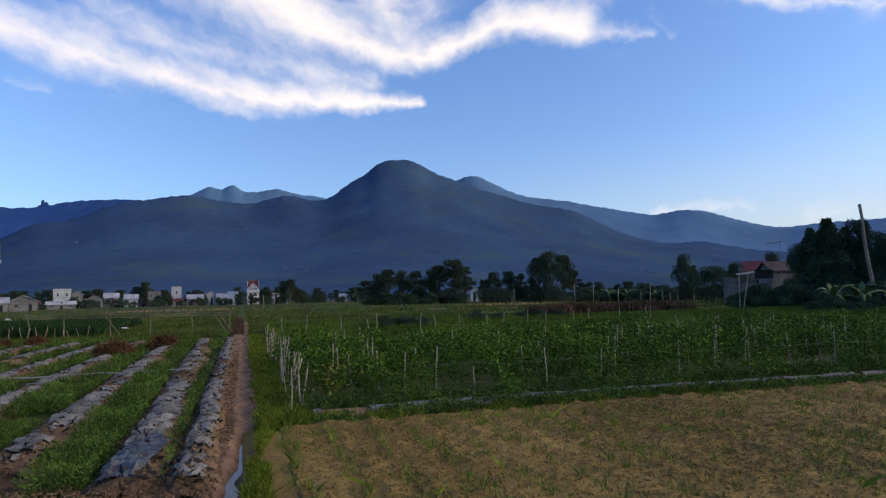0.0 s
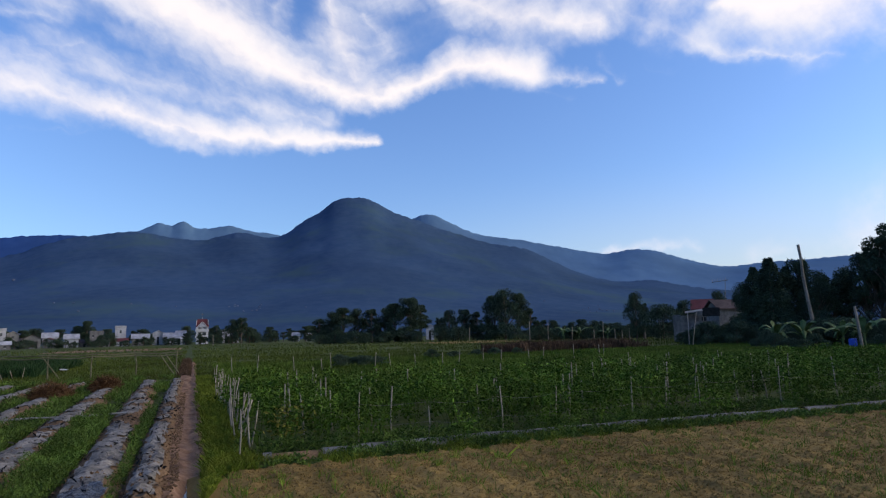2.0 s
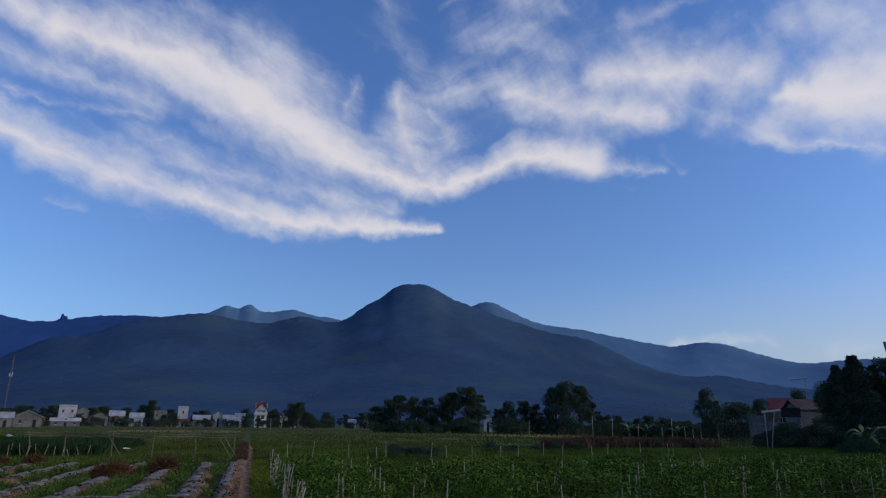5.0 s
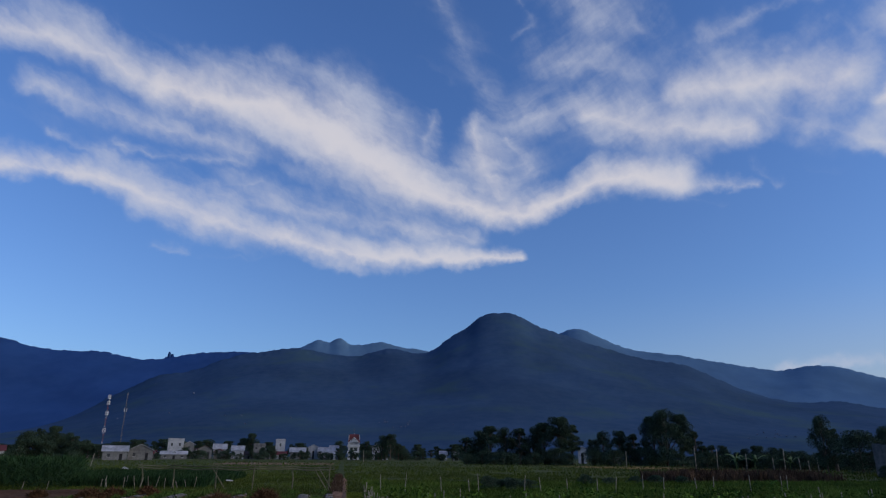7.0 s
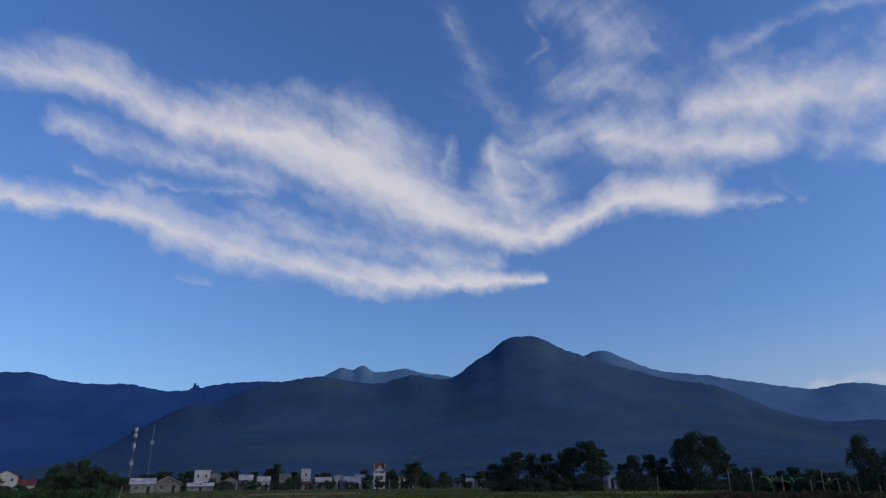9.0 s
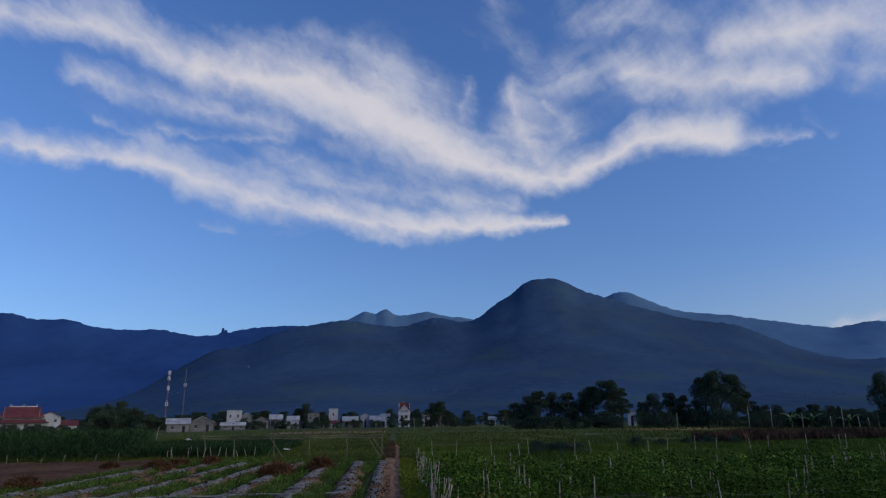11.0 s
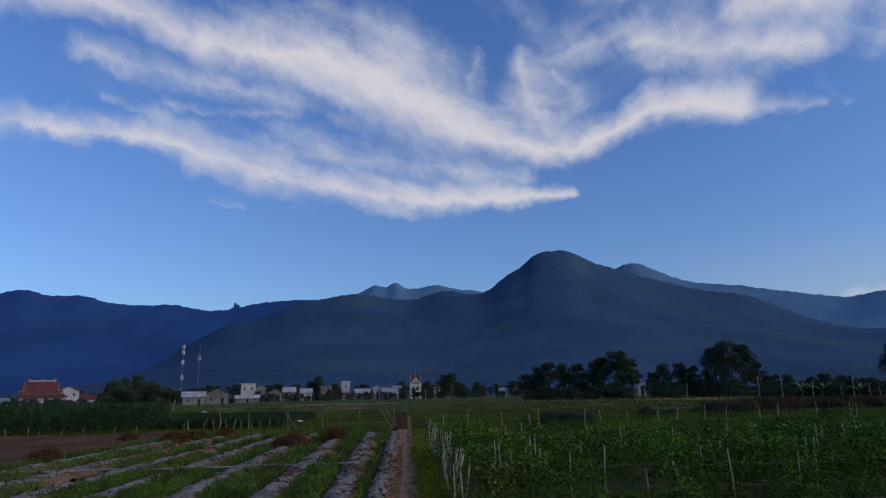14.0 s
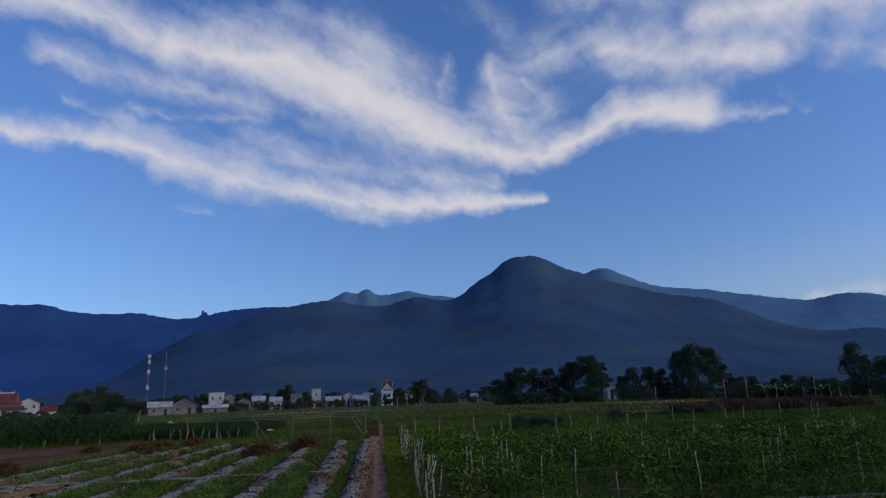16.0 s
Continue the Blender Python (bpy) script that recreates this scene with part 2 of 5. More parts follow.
# the clouds farther right are puffier
puffy = w.ramp(bearing, 20.0, 36.0, 0.0, 0.3)
body = w.m("ADD", w.m("ADD", w.m("MULTIPLY", fibre, w.m("SUBTRACT", 0.45, puffy)), w.m("MULTIPLY", comb, 0.13)), w.m("MULTIPLY", billow, w.m("ADD", 0.42, puffy)))
# fine hair-like threads fray the edges
thread = streaks(comb_u, comb_v, 0.30, 1.5, 5.0)
frayed = w.m("ADD", w.m("MULTIPLY", w.m("SUBTRACT", body, 0.5), 2.0), w.m("MULTIPLY", w.m("SUBTRACT", thread, 0.5), 0.14))
eaten = w.m("ADD", frayed, density)
cover = w.m("MULTIPLY", w.ramp(eaten, -0.04, 0.92, 0.0, 0.9), w.ramp(density, 0.0, 0.25))

sky = wt.nodes.new("ShaderNodeTexSky")
sky.sky_type = "NISHITA"
sky.sun_disc = False
sky.sun_elevation, sky.sun_rotation = radians(SUN_HEIGHT), radians(SUN_BEARING)
sky.air_density, sky.dust_density, sky.ozone_density = 1.0, 1.0, 2.0
tinted = w.vm("MULTIPLY", sky.outputs[0], w.mix(w.ramp(height, 6.0, 38.0), (0.735, 0.97, 1.44), (0.72, 1.05, 1.66)))
# cloud brightness is in the sky's own units
lit = w.mix(w.ramp(density, 0.2, 1.0), (4.7, 5.1, 6.3), (6.5, 6.25, 6.6))
clear = wt.nodes.new("ShaderNodeBackground")
# pale evening haze low over the right-hand hills
haze = w.m("MULTIPLY", w.ramp(height, 15.0, 2.0, 0.0, 0.6), w.ramp(bearing, 5.0, 56.0))
veiled = w.mix(haze, tinted, (3.6, 3.8, 4.2))
wt.links.new(w.mix(cover, veiled, lit), clear.inputs[0])
clear.inputs[1].default_value = 0.1
wt.links.new(clear.outputs[0], wt.nodes.new("ShaderNodeOutputWorld").inputs[0])

sun = new("sun", bpy.data.lights.new("sun", "SUN"))
sun.data.energy, sun.data.angle, sun.data.color = 2.1, radians(75), (1.0, 0.84, 0.60)
sx, sy = spot(SUN_BEARING, 100)
sun.matrix_basis = look((sx, sy, 100 * math.tan(radians(SUN_HEIGHT))), (0, 0, 0))


# ---------- materials ----------
def surface(name, a, b, size=0.3, roughness=0.9, bump=0.3, big=4.0, spread=0.35, metal=0.0, island=0.0, third=None, third_size=1.0, third_at=(0.55, 0.65), gloss=0.08, stretch=None):
    """Two colours mixed by grain, stained at a larger scale; sizes in metres."""
    ma = bpy.data.materials.new(name)
    ma.use_nodes = True
    k = Nodes(ma.node_tree)
    bsdf = ma.node_tree.nodes["Principled BSDF"]
    co = ma.node_tree.nodes.new("ShaderNodeTexCoord").outputs["Object"]
    if stretch:
        co = k.vm("MULTIPLY", co, stretch)
    fine = k.noise(co, 1 / size, 6.0, 0.65)
    wide_n = k.noise(co, 1 / big, 3.0, 0.5)
    col = k.mix(k.ramp(fine, 0.3, 0.7), a, b)
    if third:
        col = k.mix(k.ramp(k.noise(co, 1 / third_size, 5.0, 0.6), *third_at), col, third)
    gain = k.ramp(wide_n, 0.25, 0.75, 1 - spread, 1 + spread)
    if island:
        rnd = ma.node_tree.nodes.new("ShaderNodeNewGeometry").outputs["Random Per Island"]
        gain = k.m("MULTIPLY", gain, k.m("MULTIPLY_ADD", rnd, 2 * island, 1 - island))
    scalecol = k.node("ShaderNodeVectorMath", col, op="SCALE")
    ma.node_tree.links.new(gain, scalecol.inputs["Scale"])
    ma.node_tree.links.new(scalecol.outputs[0], bsdf.inputs["Base Color"])
    bsdf.inputs["Roughness"].default_value, bsdf.inputs["Metallic"].default_value = roughness, metal
    bsdf.inputs["Specular IOR Level"].default_value = gloss
    if bump:
        bn = ma.node_tree.nodes.new("ShaderNodeBump")
        bn.inputs["Strength"].default_value, bn.inputs["Distance"].default_value = bump, size * 0.3
        ma.node_tree.links.new(fine, bn.inputs["Height"])
        ma.node_tree.links.new(bn.outputs[0], bsdf.inputs["Normal"])
    return ma


soil = surface("tilled_soil", (0.140, 0.090, 0.030), (0.212, 0.140, 0.049), 0.06, 0.95, 0.8, 2.5, 0.25, third=(0.116, 0.080, 0.028), third_size=0.5, third_at=(0.54, 0.74))
red_soil = surface("damp_red_soil", (0.096, 0.058, 0.032), (0.165, 0.106, 0.064), 0.05, 0.95, 1.0, 1.2, 0.3, third=(0.06, 0.036, 0.021), third_size=0.3, third_at=(0.56, 0.68))
path_soil = surface("trodden_earth", (0.140, 0.080, 0.050), (0.222, 0.134, 0.088), 0.08, 0.9, 1.0, 0.6, 0.3, third=(0.090, 0.050, 0.032), third_size=0.35, third_at=(0.54, 0.68))
plough_soil = surface("ploughed_soil", (0.060, 0.030, 0.017), (0.100, 0.052, 0.029), 0.3, 0.95, 0.6, 4.0, 0.3)
film = surface("dusty_mulch_film", (0.090, 0.083, 0.074), (0.215, 0.193, 0.168), 0.10, 0.75, 1.0, 0.6, 0.4, third=(0.026, 0.024, 0.024), third_size=0.2, third_at=(0.55, 0.62), gloss=0.15)
ridge_film = surface("grey_ridge_film", (0.052, 0.054, 0.060), (0.125, 0.122, 0.118), 0.10, 0.7, 1.0, 0.7, 0.4, third=(0.024, 0.022, 0.020), third_size=0.3, third_at=(0.54, 0.62), gloss=0.2)
clean_film = surface("grey_mulch_film", (0.020, 0.022, 0.029), (0.052, 0.055, 0.060), 0.12, 0.32, 1.0, 0.6, 0.35, third=(0.010, 0.010, 0.016), third_size=0.15, third_at=(0.50, 0.58), gloss=0.4)
grass_ground = surface("meadow", (0.031, 0.046, 0.010), (0.055, 0.066, 0.016), 0.35, 0.95, 0.5, 9.0, 0.35, third=(0.085, 0.074, 0.034), third_size=6.0, third_at=(0.57, 0.70))
verge_leaf = surface("grass_blades", (0.062, 0.098, 0.010), (0.115, 0.135, 0.018), 0.4, 0.8, 0.0, 1.2, 0.35, island=0.4)
weed_leaf = surface("weed_leaves", (0.034, 0.072, 0.012), (0.066, 0.104, 0.022), 0.3, 0.8, 0.0, 1.2, 0.4, island=0.4)
crop_leaf = surface("pepper_plant_leaves", (0.026, 0.065, 0.007), (0.058, 0.102, 0.014), 0.4, 0.8, 0.0, 1.4, 0.5, island=0.45)
far_leaf = surface("field_grass_blades", (0.036, 0.060, 0.009), (0.066, 0.082, 0.016), 1.5, 0.8, 0.0, 7.0, 0.4, island=0.3)
seedling_leaf = surface("seedling_blades", (0.068, 0.125, 0.012), (0.122, 0.172, 0.022), 0.5, 0.7, 0.0, 3.0, 0.2, island=0.3)
low_leaf = surface("low_crop_leaves", (0.038, 0.082, 0.010), (0.078, 0.108, 0.020), 1.5, 0.8, 0.0, 5.0, 0.4, island=0.25)
maize_leaf = surface("maize_leaves", (0.012, 0.034, 0.012), (0.022, 0.046, 0.016), 1.0, 0.7, 0.0, 8.0, 0.3, island=0.3)
dry_leaf = surface("dry_stalks", (0.048, 0.030, 0.022), (0.084, 0.054, 0.034), 0.6, 0.9, 0.0, 3.0, 0.3, island=0.4)
yellow_leaf = surface("yellowed_leaves", (0.10, 0.10, 0.018), (0.15, 0.14, 0.03), 0.4, 0.8, 0.0, 2.0, 0.2, island=0.3)
straw = surface("rusty_straw", (0.060, 0.032, 0.018), (0.108, 0.058, 0.029), 0.3, 0.95, 0.0, 1.0, 0.3, island=0.5)
tree_leaf = surface("dark_foliage", (0.028, 0.050, 0.036), (0.052, 0.078, 0.048), 1.5, 0.85, 0.0, 5.0, 0.35, island=0.3)
banana_leaf = surface("banana_leaves", (0.050, 0.085, 0.035), (0.095, 0.140, 0.058), 0.5, 0.5, 0.0, 2.0, 0.25, island=0.3)
bark = surface("bark", (0.06, 0.05, 0.04), (0.12, 0.10, 0.08), 0.2, 0.95, 0.6, 1.5, 0.3)
old_wood = surface("weathered_stake_wood", (0.155, 0.138, 0.108), (0.285, 0.255, 0.208), 0.12, 0.9, 0.4, 0.8, 0.35)
grey_wood = surface("weathered_pole_wood", (0.14, 0.12, 0.10), (0.24, 0.21, 0.18), 0.2, 0.9, 0.4, 1.5, 0.3)
bamboo = surface("bamboo", (0.09, 0.085, 0.055), (0.15, 0.135, 0.09), 0.2, 0.7, 0.2, 1.0, 0.3)
wire = surface("fence_wire", (0.12, 0.12, 0.12), (0.2, 0.19, 0.18), 0.1, 0.6, 0.0, 1.0, 0.2, metal=0.6)
white_wall = surface("white_plaster", (0.27, 0.28, 0.31), (0.37, 0.375, 0.40), 0.6, 0.9, 0.1, 3.0, 0.2)
cream_wall = surface("cream_plaster", (0.12, 0.12, 0.125), (0.18, 0.178, 0.178), 0.6, 0.9, 0.1, 3.0, 0.2)
grey_wall = surface("bare_cement", (0.10, 0.10, 0.106), (0.16, 0.156, 0.153), 0.5, 0.95, 0.2, 2.0, 0.25)
red_tile = surface("red_roof_tiles", (0.080, 0.025, 0.030), (0.125, 0.041, 0.044), 0.4, 0.8, 0.3, 2.5, 0.2)
brown_tile = surface("brown_roof_tiles", (0.042, 0.032, 0.034), (0.074, 0.056, 0.055), 0.4, 0.85, 0.3, 2.0, 0.25)
pale_roof = surface("pale_metal_roof", (0.22, 0.23, 0.26), (0.34, 0.345, 0.37), 0.8, 0.7, 0.2, 2.5, 0.3)
dark_inside = surface("dark_opening", (0.015, 0.015, 0.018), (0.03, 0.03, 0.034), 0.5, 0.6, 0.0, 1.0, 0.2)
# pale plaster with the hillside's blue haze put into its base colour
hazed_hill_plaster = surface("haze_tinted_plaster", (0.075, 0.105, 0.165), (0.11, 0.14, 0.20), 2.0, 0.9, 0.0, 6.0, 0.2)
hose_skin = surface("sun_bleached_hose", (0.15, 0.15, 0.155), (0.22, 0.215, 0.21), 0.2, 0.6, 0.2, 1.0, 0.25)
pane_glass = surface("window_glass", (0.03, 0.035, 0.045), (0.05, 0.055, 0.065), 0.5, 0.08, 0.0, 1.0, 0.1, gloss=0.6)
red_paint = surface("red_paint", (0.16, 0.05, 0.045), (0.22, 0.07, 0.06), 0.4, 0.6, 0.0, 1.0, 0.2)
white_paint = surface("white_paint", (0.40, 0.40, 0.42), (0.5, 0.5, 0.5), 0.4, 0.6, 0.0, 1.0, 0.1)
black_cloth = surface("black_shade_cloth", (0.012, 0.012, 0.014), (0.03, 0.03, 0.03), 0.3, 0.8, 0.2, 1.0, 0.2)
blue_plastic = surface("blue_plastic", (0.02, 0.06, 0.32), (0.04, 0.10, 0.42), 0.3, 0.4, 0.0, 1.0, 0.15)
# distance haze is painted into these forest colours: bluer, the far ranges paler
hazed_near_forest = surface("hazed_wooded_slope", (0.031, 0.063, 0.120), (0.041, 0.074, 0.131), 24.0, 1.0, 0.0, 260.0, 0.12, third=(0.045, 0.083, 0.106), third_size=190.0, third_at=(0.50, 0.72), gloss=0.0)
hazed_left_forest = surface("hazed_wooded_range", (0.021, 0.057, 0.165), (0.025, 0.063, 0.177), 35.0, 1.0, 0.0, 260.0, 0.14, gloss=0.0, stretch=(1.0, 0.3, 1.3))
hazed_far_forest = surface("hazed_distant_range", (0.080, 0.152, 0.254), (0.090, 0.166, 0.270), 35.0, 1.0, 0.0, 260.0, 0.12, gloss=0.0, stretch=(1.0, 0.3, 1.3))
water_mat = bpy.data.materials.new("still_water")
water_mat.use_nodes = True
wb = water_mat.node_tree.nodes["Principled BSDF"]
wb.inputs["Base Color"].default_value, wb.inputs["Roughness"].default_value = (0.045, 0.034, 0.026, 1), 0.25
wb.inputs["Specular IOR Level"].default_value = 0.35

# ---------- ground and mountains ----------
def ground_sheet():
    """One disc out to the horizon."""
    rings = [0.0, 3, 6, 10, 16, 25, 40, 65, 100, 160, 260, 420, 700, 1100, 1800, 3000, 4800]
    n, v, f = 96, [], []
    for r in rings:
        v += [(r * math.sin(a), r * math.cos(a), 0.0) for a in np.arange(n) * 2 * math.pi / n]
    for i in range(len(rings) - 1):
        f += [(i * n + j, i * n + (j + 1) % n, (i + 1) * n + (j + 1) % n, (i + 1) * n + j) for j in range(n)]
    v = np.array(v)
    v[:, 2] = np.where(np.hypot(v[:, 0], v[:, 1]) < 45, -0.24, -0.06)
    f = np.array(f)[:, ::-1]
    return Geo().add(v, f)


tagged(new("ground", ground_sheet().mesh("ground", grass_ground)), "flat green farmland with dry and grassy patches", "ground", kind="structure")


def mountain(name, label, ridge, far, foot, material, seed, grain=1.0, step=0.12, crag=3.5):
    """A wooded range: ridge gives (bearing, angle over the eye line) of its crest; the slope falls from the crest to the foot and behind."""
    b = np.array([r[0] for r in ridge], float)
    e = np.array([r[1] for r in ridge], float)
    az = np.arange(b[0], b[-1], step)
    # rounded interpolation between the summits and saddles
    k = np.clip(np.searchsorted(b, az, side="right") - 1, 0, len(b) - 2)
    q = (az - b[k]) / (b[k + 1] - b[k])
    slope = np.gradient(e, b)
    h = b[k + 1] - b[k]
    el = ((2 * q**3 - 3 * q**2 + 1) * e[k] + (q**3 - 2 * q**2 + q) * h * slope[k] + (-2 * q**3 + 3 * q**2) * e[k + 1] + (q**3 - q**2) * h * slope[k + 1])
    crest = far * (1 + 0.03 * np.sin(np.radians(az) * 5 + seed))
    top = EYE + crest * np.tan(np.radians(el))
    s = np.concatenate([np.linspace(0, 1, 76), 1 + np.linspace(0.04, 0.5, 8)])
    S, A = np.meshgrid(s, az, indexing="ij")
    dist = np.where(S <= 1, foot + (crest[None, :] - foot) * S, crest[None, :] * (1 + (S - 1) * 0.5))
    shape = np.where(S <= 1, np.clip(S, 0, 1) ** 1.55, np.clip(1 - (S - 1) * 1.6, 0, 1))
    x, y = np.sin(np.radians(A)) * dist, np.cos(np.radians(A)) * dist
    spur = (rough(x + 0.3 * y, y - 0.3 * x, 420, seed + 9, 5) - 0.5) * 1.1
    broad = np.convolve(np.pad(top, 90, mode="edge"), np.hanning(181) / np.hanning(181).sum(), mode="valid")
    blend = np.clip(S, 0, 1) ** crag
    z = (broad[None, :] * (1 - blend) + top[None, :] * blend) * shape * (1 + spur * np.clip(S * (1 - S) * 4, 0, 1) * 0.25)
    z += (rough(x, y, 16 * grain, seed + 20, 2) - 0.5) * 8 * grain * np.where((S > 0.97) & (S < 1.03), 1, 0.06)
    z = np.maximum(z, -2)
    z[0] = -3
    nx = len(az)
    i = np.arange((len(s) - 1) * nx).reshape(len(s) - 1, nx)[:, :-1].ravel()
    geo = Geo().add(np.stack([x, y, z], -1), np.stack([i, i + 1, i + nx + 1, i + nx], 1))
    tagged(new(name, geo.mesh(name, material, True)), label, "mountain", kind="structure")

    def on_slope(bearing_, angle):
        """The place on the near slope seen at that bearing and angle."""
        k = int(round((bearing_ - az[0]) / step))
        up = np.degrees(np.arctan2(z[:76, k] - EYE, dist[:76, k]))
        i = int(np.argmax(up > angle))
        return x[i, k], y[i, k], z[i, k]

    return on_slope


MAIN_RIDGE = [(-40, 0.3), (-27, 1.6), (-20.5, 3.4), (-17.7, 4.9), (-15.4, 6.1), (-13, 6.65), (-10.3, 7.8), (-7, 8.6), (-4.5, 8.9), (-1.6, 8.55), (0.3, 8.4), (3.6, 9.1), (7.3, 8.95),
              (9.4, 10.4), (10.9, 11.25), (11.9, 12.05), (13.8, 12.4), (15.2, 12.2), (17, 11.25), (19, 10.5), (22, 9.4), (26, 8.1), (29.8, 7.25), (31.8, 6.2), (34, 5.1), (36.4, 4.3),
              (40.3, 4.1), (44, 3.3), (50, 2.7), (62, 2.2), (80, 0.3)]
TWIN_RIDGE = [(-12, 6.5), (-7, 8.3), (-4.4, 8.95), (-2.6, 9.72), (-1.85, 9.56), (-0.85, 9.95), (0, 9.5), (1, 9.4), (2.9, 9.72), (4.7, 9.3), (7, 9.0), (10, 7.5), (14, 6)]
LEFT_RIDGE = [(-75, 6.2), (-60, 7.2), (-48, 7.7), (-40, 8.2), (-34, 7.7), (-32.2, 7.95), (-30.4, 8.33), (-29.1, 8.04), (-26.2, 8.08), (-25.2, 7.8), (-22.1, 7.56), (-20.4, 7.7), (-16.5, 7.32), (-15.4, 7.46),
              (-14.4, 7.68), (-13, 8.03), (-11, 8.27), (-8.5, 8.4), (-5, 8.0), (0, 6.5)]
BACK_RIDGE = [(14, 8), (18, 9.9), (19.1, 10.46), (19.8, 10.78), (21, 10.75), (22.3, 10.15), (24.3, 9.2), (28.8, 8.27), (31.8, 7.6), (34.6, 6.98), (36.6, 6.66), (38.4, 6.9), (40.2, 6.75),
              (43.1, 5.74), (46.1, 4.98), (48.3, 5.08), (53, 5.15), (60, 5.4), (70, 4.6), (85, 3.5), (105, 2)]
main_slope = mountain("mountain_main", "wooded rounded mountain with one high dome, haze painted into its colour", MAIN_RIDGE, 2300, 800, hazed_near_forest, 11)
mountain("mountain_twin", "far wooded summit with two small peaks, painted paler for haze", TWIN_RIDGE, 3300, 2500, hazed_far_forest, 23, crag=9.0)
mountain("mountain_left", "long wooded range with level crest, painted blue for haze", LEFT_RIDGE, 3000, 1500, hazed_left_forest, 37)
mountain("mountain_back", "far wooded ridge sloping down to low hills, painted paler for haze", BACK_RIDGE, 3300, 1900, hazed_far_forest, 51, crag=5.0)


def pinnacle():
    x, y = spot(-14.85, 3000)
    g = Geo()
    rng = np.random.default_rng(4)
    z0 = rise(7.2, 3000)
    for dx, w, h in ((-14, 13, 22), (-3, 12, 44), (9, 12, 36), (22, 11, 22), (34, 10, 12)):
        g.tube([(dx, 0, -20), (dx + rng.uniform(-1, 1), 0, h * 0.5), (dx + rng.uniform(-2, 2), 0, h)], [w, w * 0.8, w * 0.35], 7)
    ob = new("rock_pinnacle", g.mesh("rock_pinnacle", hazed_left_forest))
    ob.matrix_basis = pose(x, y, z0, 0, 0, 15)
    tagged(ob, "jagged rock pinnacle on the crest of the range", "rock")


pinnacle()

# ---------- near fields ----------
FIELD_END = 10.3


def tilled(x, y):
    clods = (rough(x, y, 0.6, 2, 2) - 0.5) * 0.05 + np.clip(rough(x, y, 0.12, 8, 2) - 0.4, 0, 1) * 0.075
    furrow = 0.012 * np.sin(x * 2 * math.pi / 0.62)
    return 0.02 + clods + furrow - 0.16 * np.clip((0.56 - x) / 0.12, 0, 1)


tagged(new("plot_left", sheet(-62, -0.36, 7.0, 70, 0.5, lambda x, y: -0.02 + 0.05 * (rough(x, y, 3, 4) - 0.5)).mesh("plot_left", grass_ground, True)), "grassy plot left of the path", "ground", kind="structure")
tagged(new("plot_right", sheet(0.36, 70, 10.0, 70, 0.5, lambda x, y: -0.02 + 0.05 * (rough(x, y, 3, 6) - 0.5)).mesh("plot_right", grass_ground, True)), "grassy plot right of the path", "ground", kind="structure")
tagged(new("verge", sheet(0.0, 0.55, 3.0, 10.4, 0.06, lambda x, y: np.minimum(-0.06 + 0.4 * x, 0.0) + 0.07 * (rough(x, y, 0.35, 6) - 0.5)).mesh("verge", soil, True)), "bare soil under the grassy verge beside the path", "ground", kind="structure")
tagged(new("tilled_field", sheet(0.40, 30, 4.0, FIELD_END, 0.038, tilled).mesh("tilled_field", soil, True)), "bare brown tilled soil with clods and low furrows", "field", kind="structure")
tagged(new("ploughed_field", sheet(-48, -12.3, 14, 39.2, 0.2, lambda x, y: 0.03 + 0.09 * np.abs(np.sin((y - 0.06 * x) * math.pi / 0.9)) + 0.14 * (rough(x, y, 0.6, 4) - 0.5)).mesh("ploughed_field", plough_soil, True)),
       "freshly ploughed red-brown soil in furrows", "field", kind="structure")


def gully_line(y):
    """The gully bends away from the verge towards the near end."""
    return -0.05 + 0.085 * np.clip((y - 8.6) / 1.5, -1.6, 1.0) + 0.05 * (rough(0 * y, y, 1.5, 6) - 0.5)


def path_shape(x, y):
    x = x + 0.3 * (rough(0 * x, y, 1.1, 16, 3) - 0.5)
    trench = np.clip(1 - np.abs(x - gully_line(y)) / 0.17, 0, 1)
    near_gully = np.clip((10.6 - y) / 0.5, 0, 1)
    return 0.05 - 0.4 * np.clip(x - 0.24, 0, 1) + 0.12 * (rough(x, y, 0.3, 12, 4) - 0.5) - trench * (0.06 + 0.12 * near_gully) - 0.6 * np.clip(x - 0.06, 0, 1) * near_gully


tagged(new("footpath", sheet(-0.46, 0.42, 3.0, 62, 0.05, path_shape).mesh("footpath", path_soil, True)), "narrow bare reddish dirt path between the plots", "path", kind="structure")
tagged(new("headland", sheet(-14, -0.45, 3.0, 7.4, 0.1, lambda x, y: 0.02 + 0.12 * (rough(x, y, 0.4, 15, 4) - 0.5)).mesh("headland", red_soil, True)), "bare soil strip at the end of the beds", "soil", kind="structure")
tagged(new("field_margin", sheet(-14, 30, -6, 4.6, 0.25, lambda x, y: -0.07 - 0.12 * np.clip(1 - np.abs(x) / 0.8, 0, 1) + 0.10 * (rough(x, y, 0.7, 35, 3) - 0.5)).mesh("field_margin", red_soil, True)), "bare trodden soil at the edge of the fields", "soil", kind="structure")
water = sheet(-0.13, 0.13, 4.0, 10.1, 0.1, lambda x, y: -0.080 + 0 * x)
water.v[0][:, 0] += gully_line(water.v[0][:, 1])
tagged(new("puddle", water.mesh("puddle", water_mat)), "still muddy water lying in the path's gully", "puddle", kind="structure")

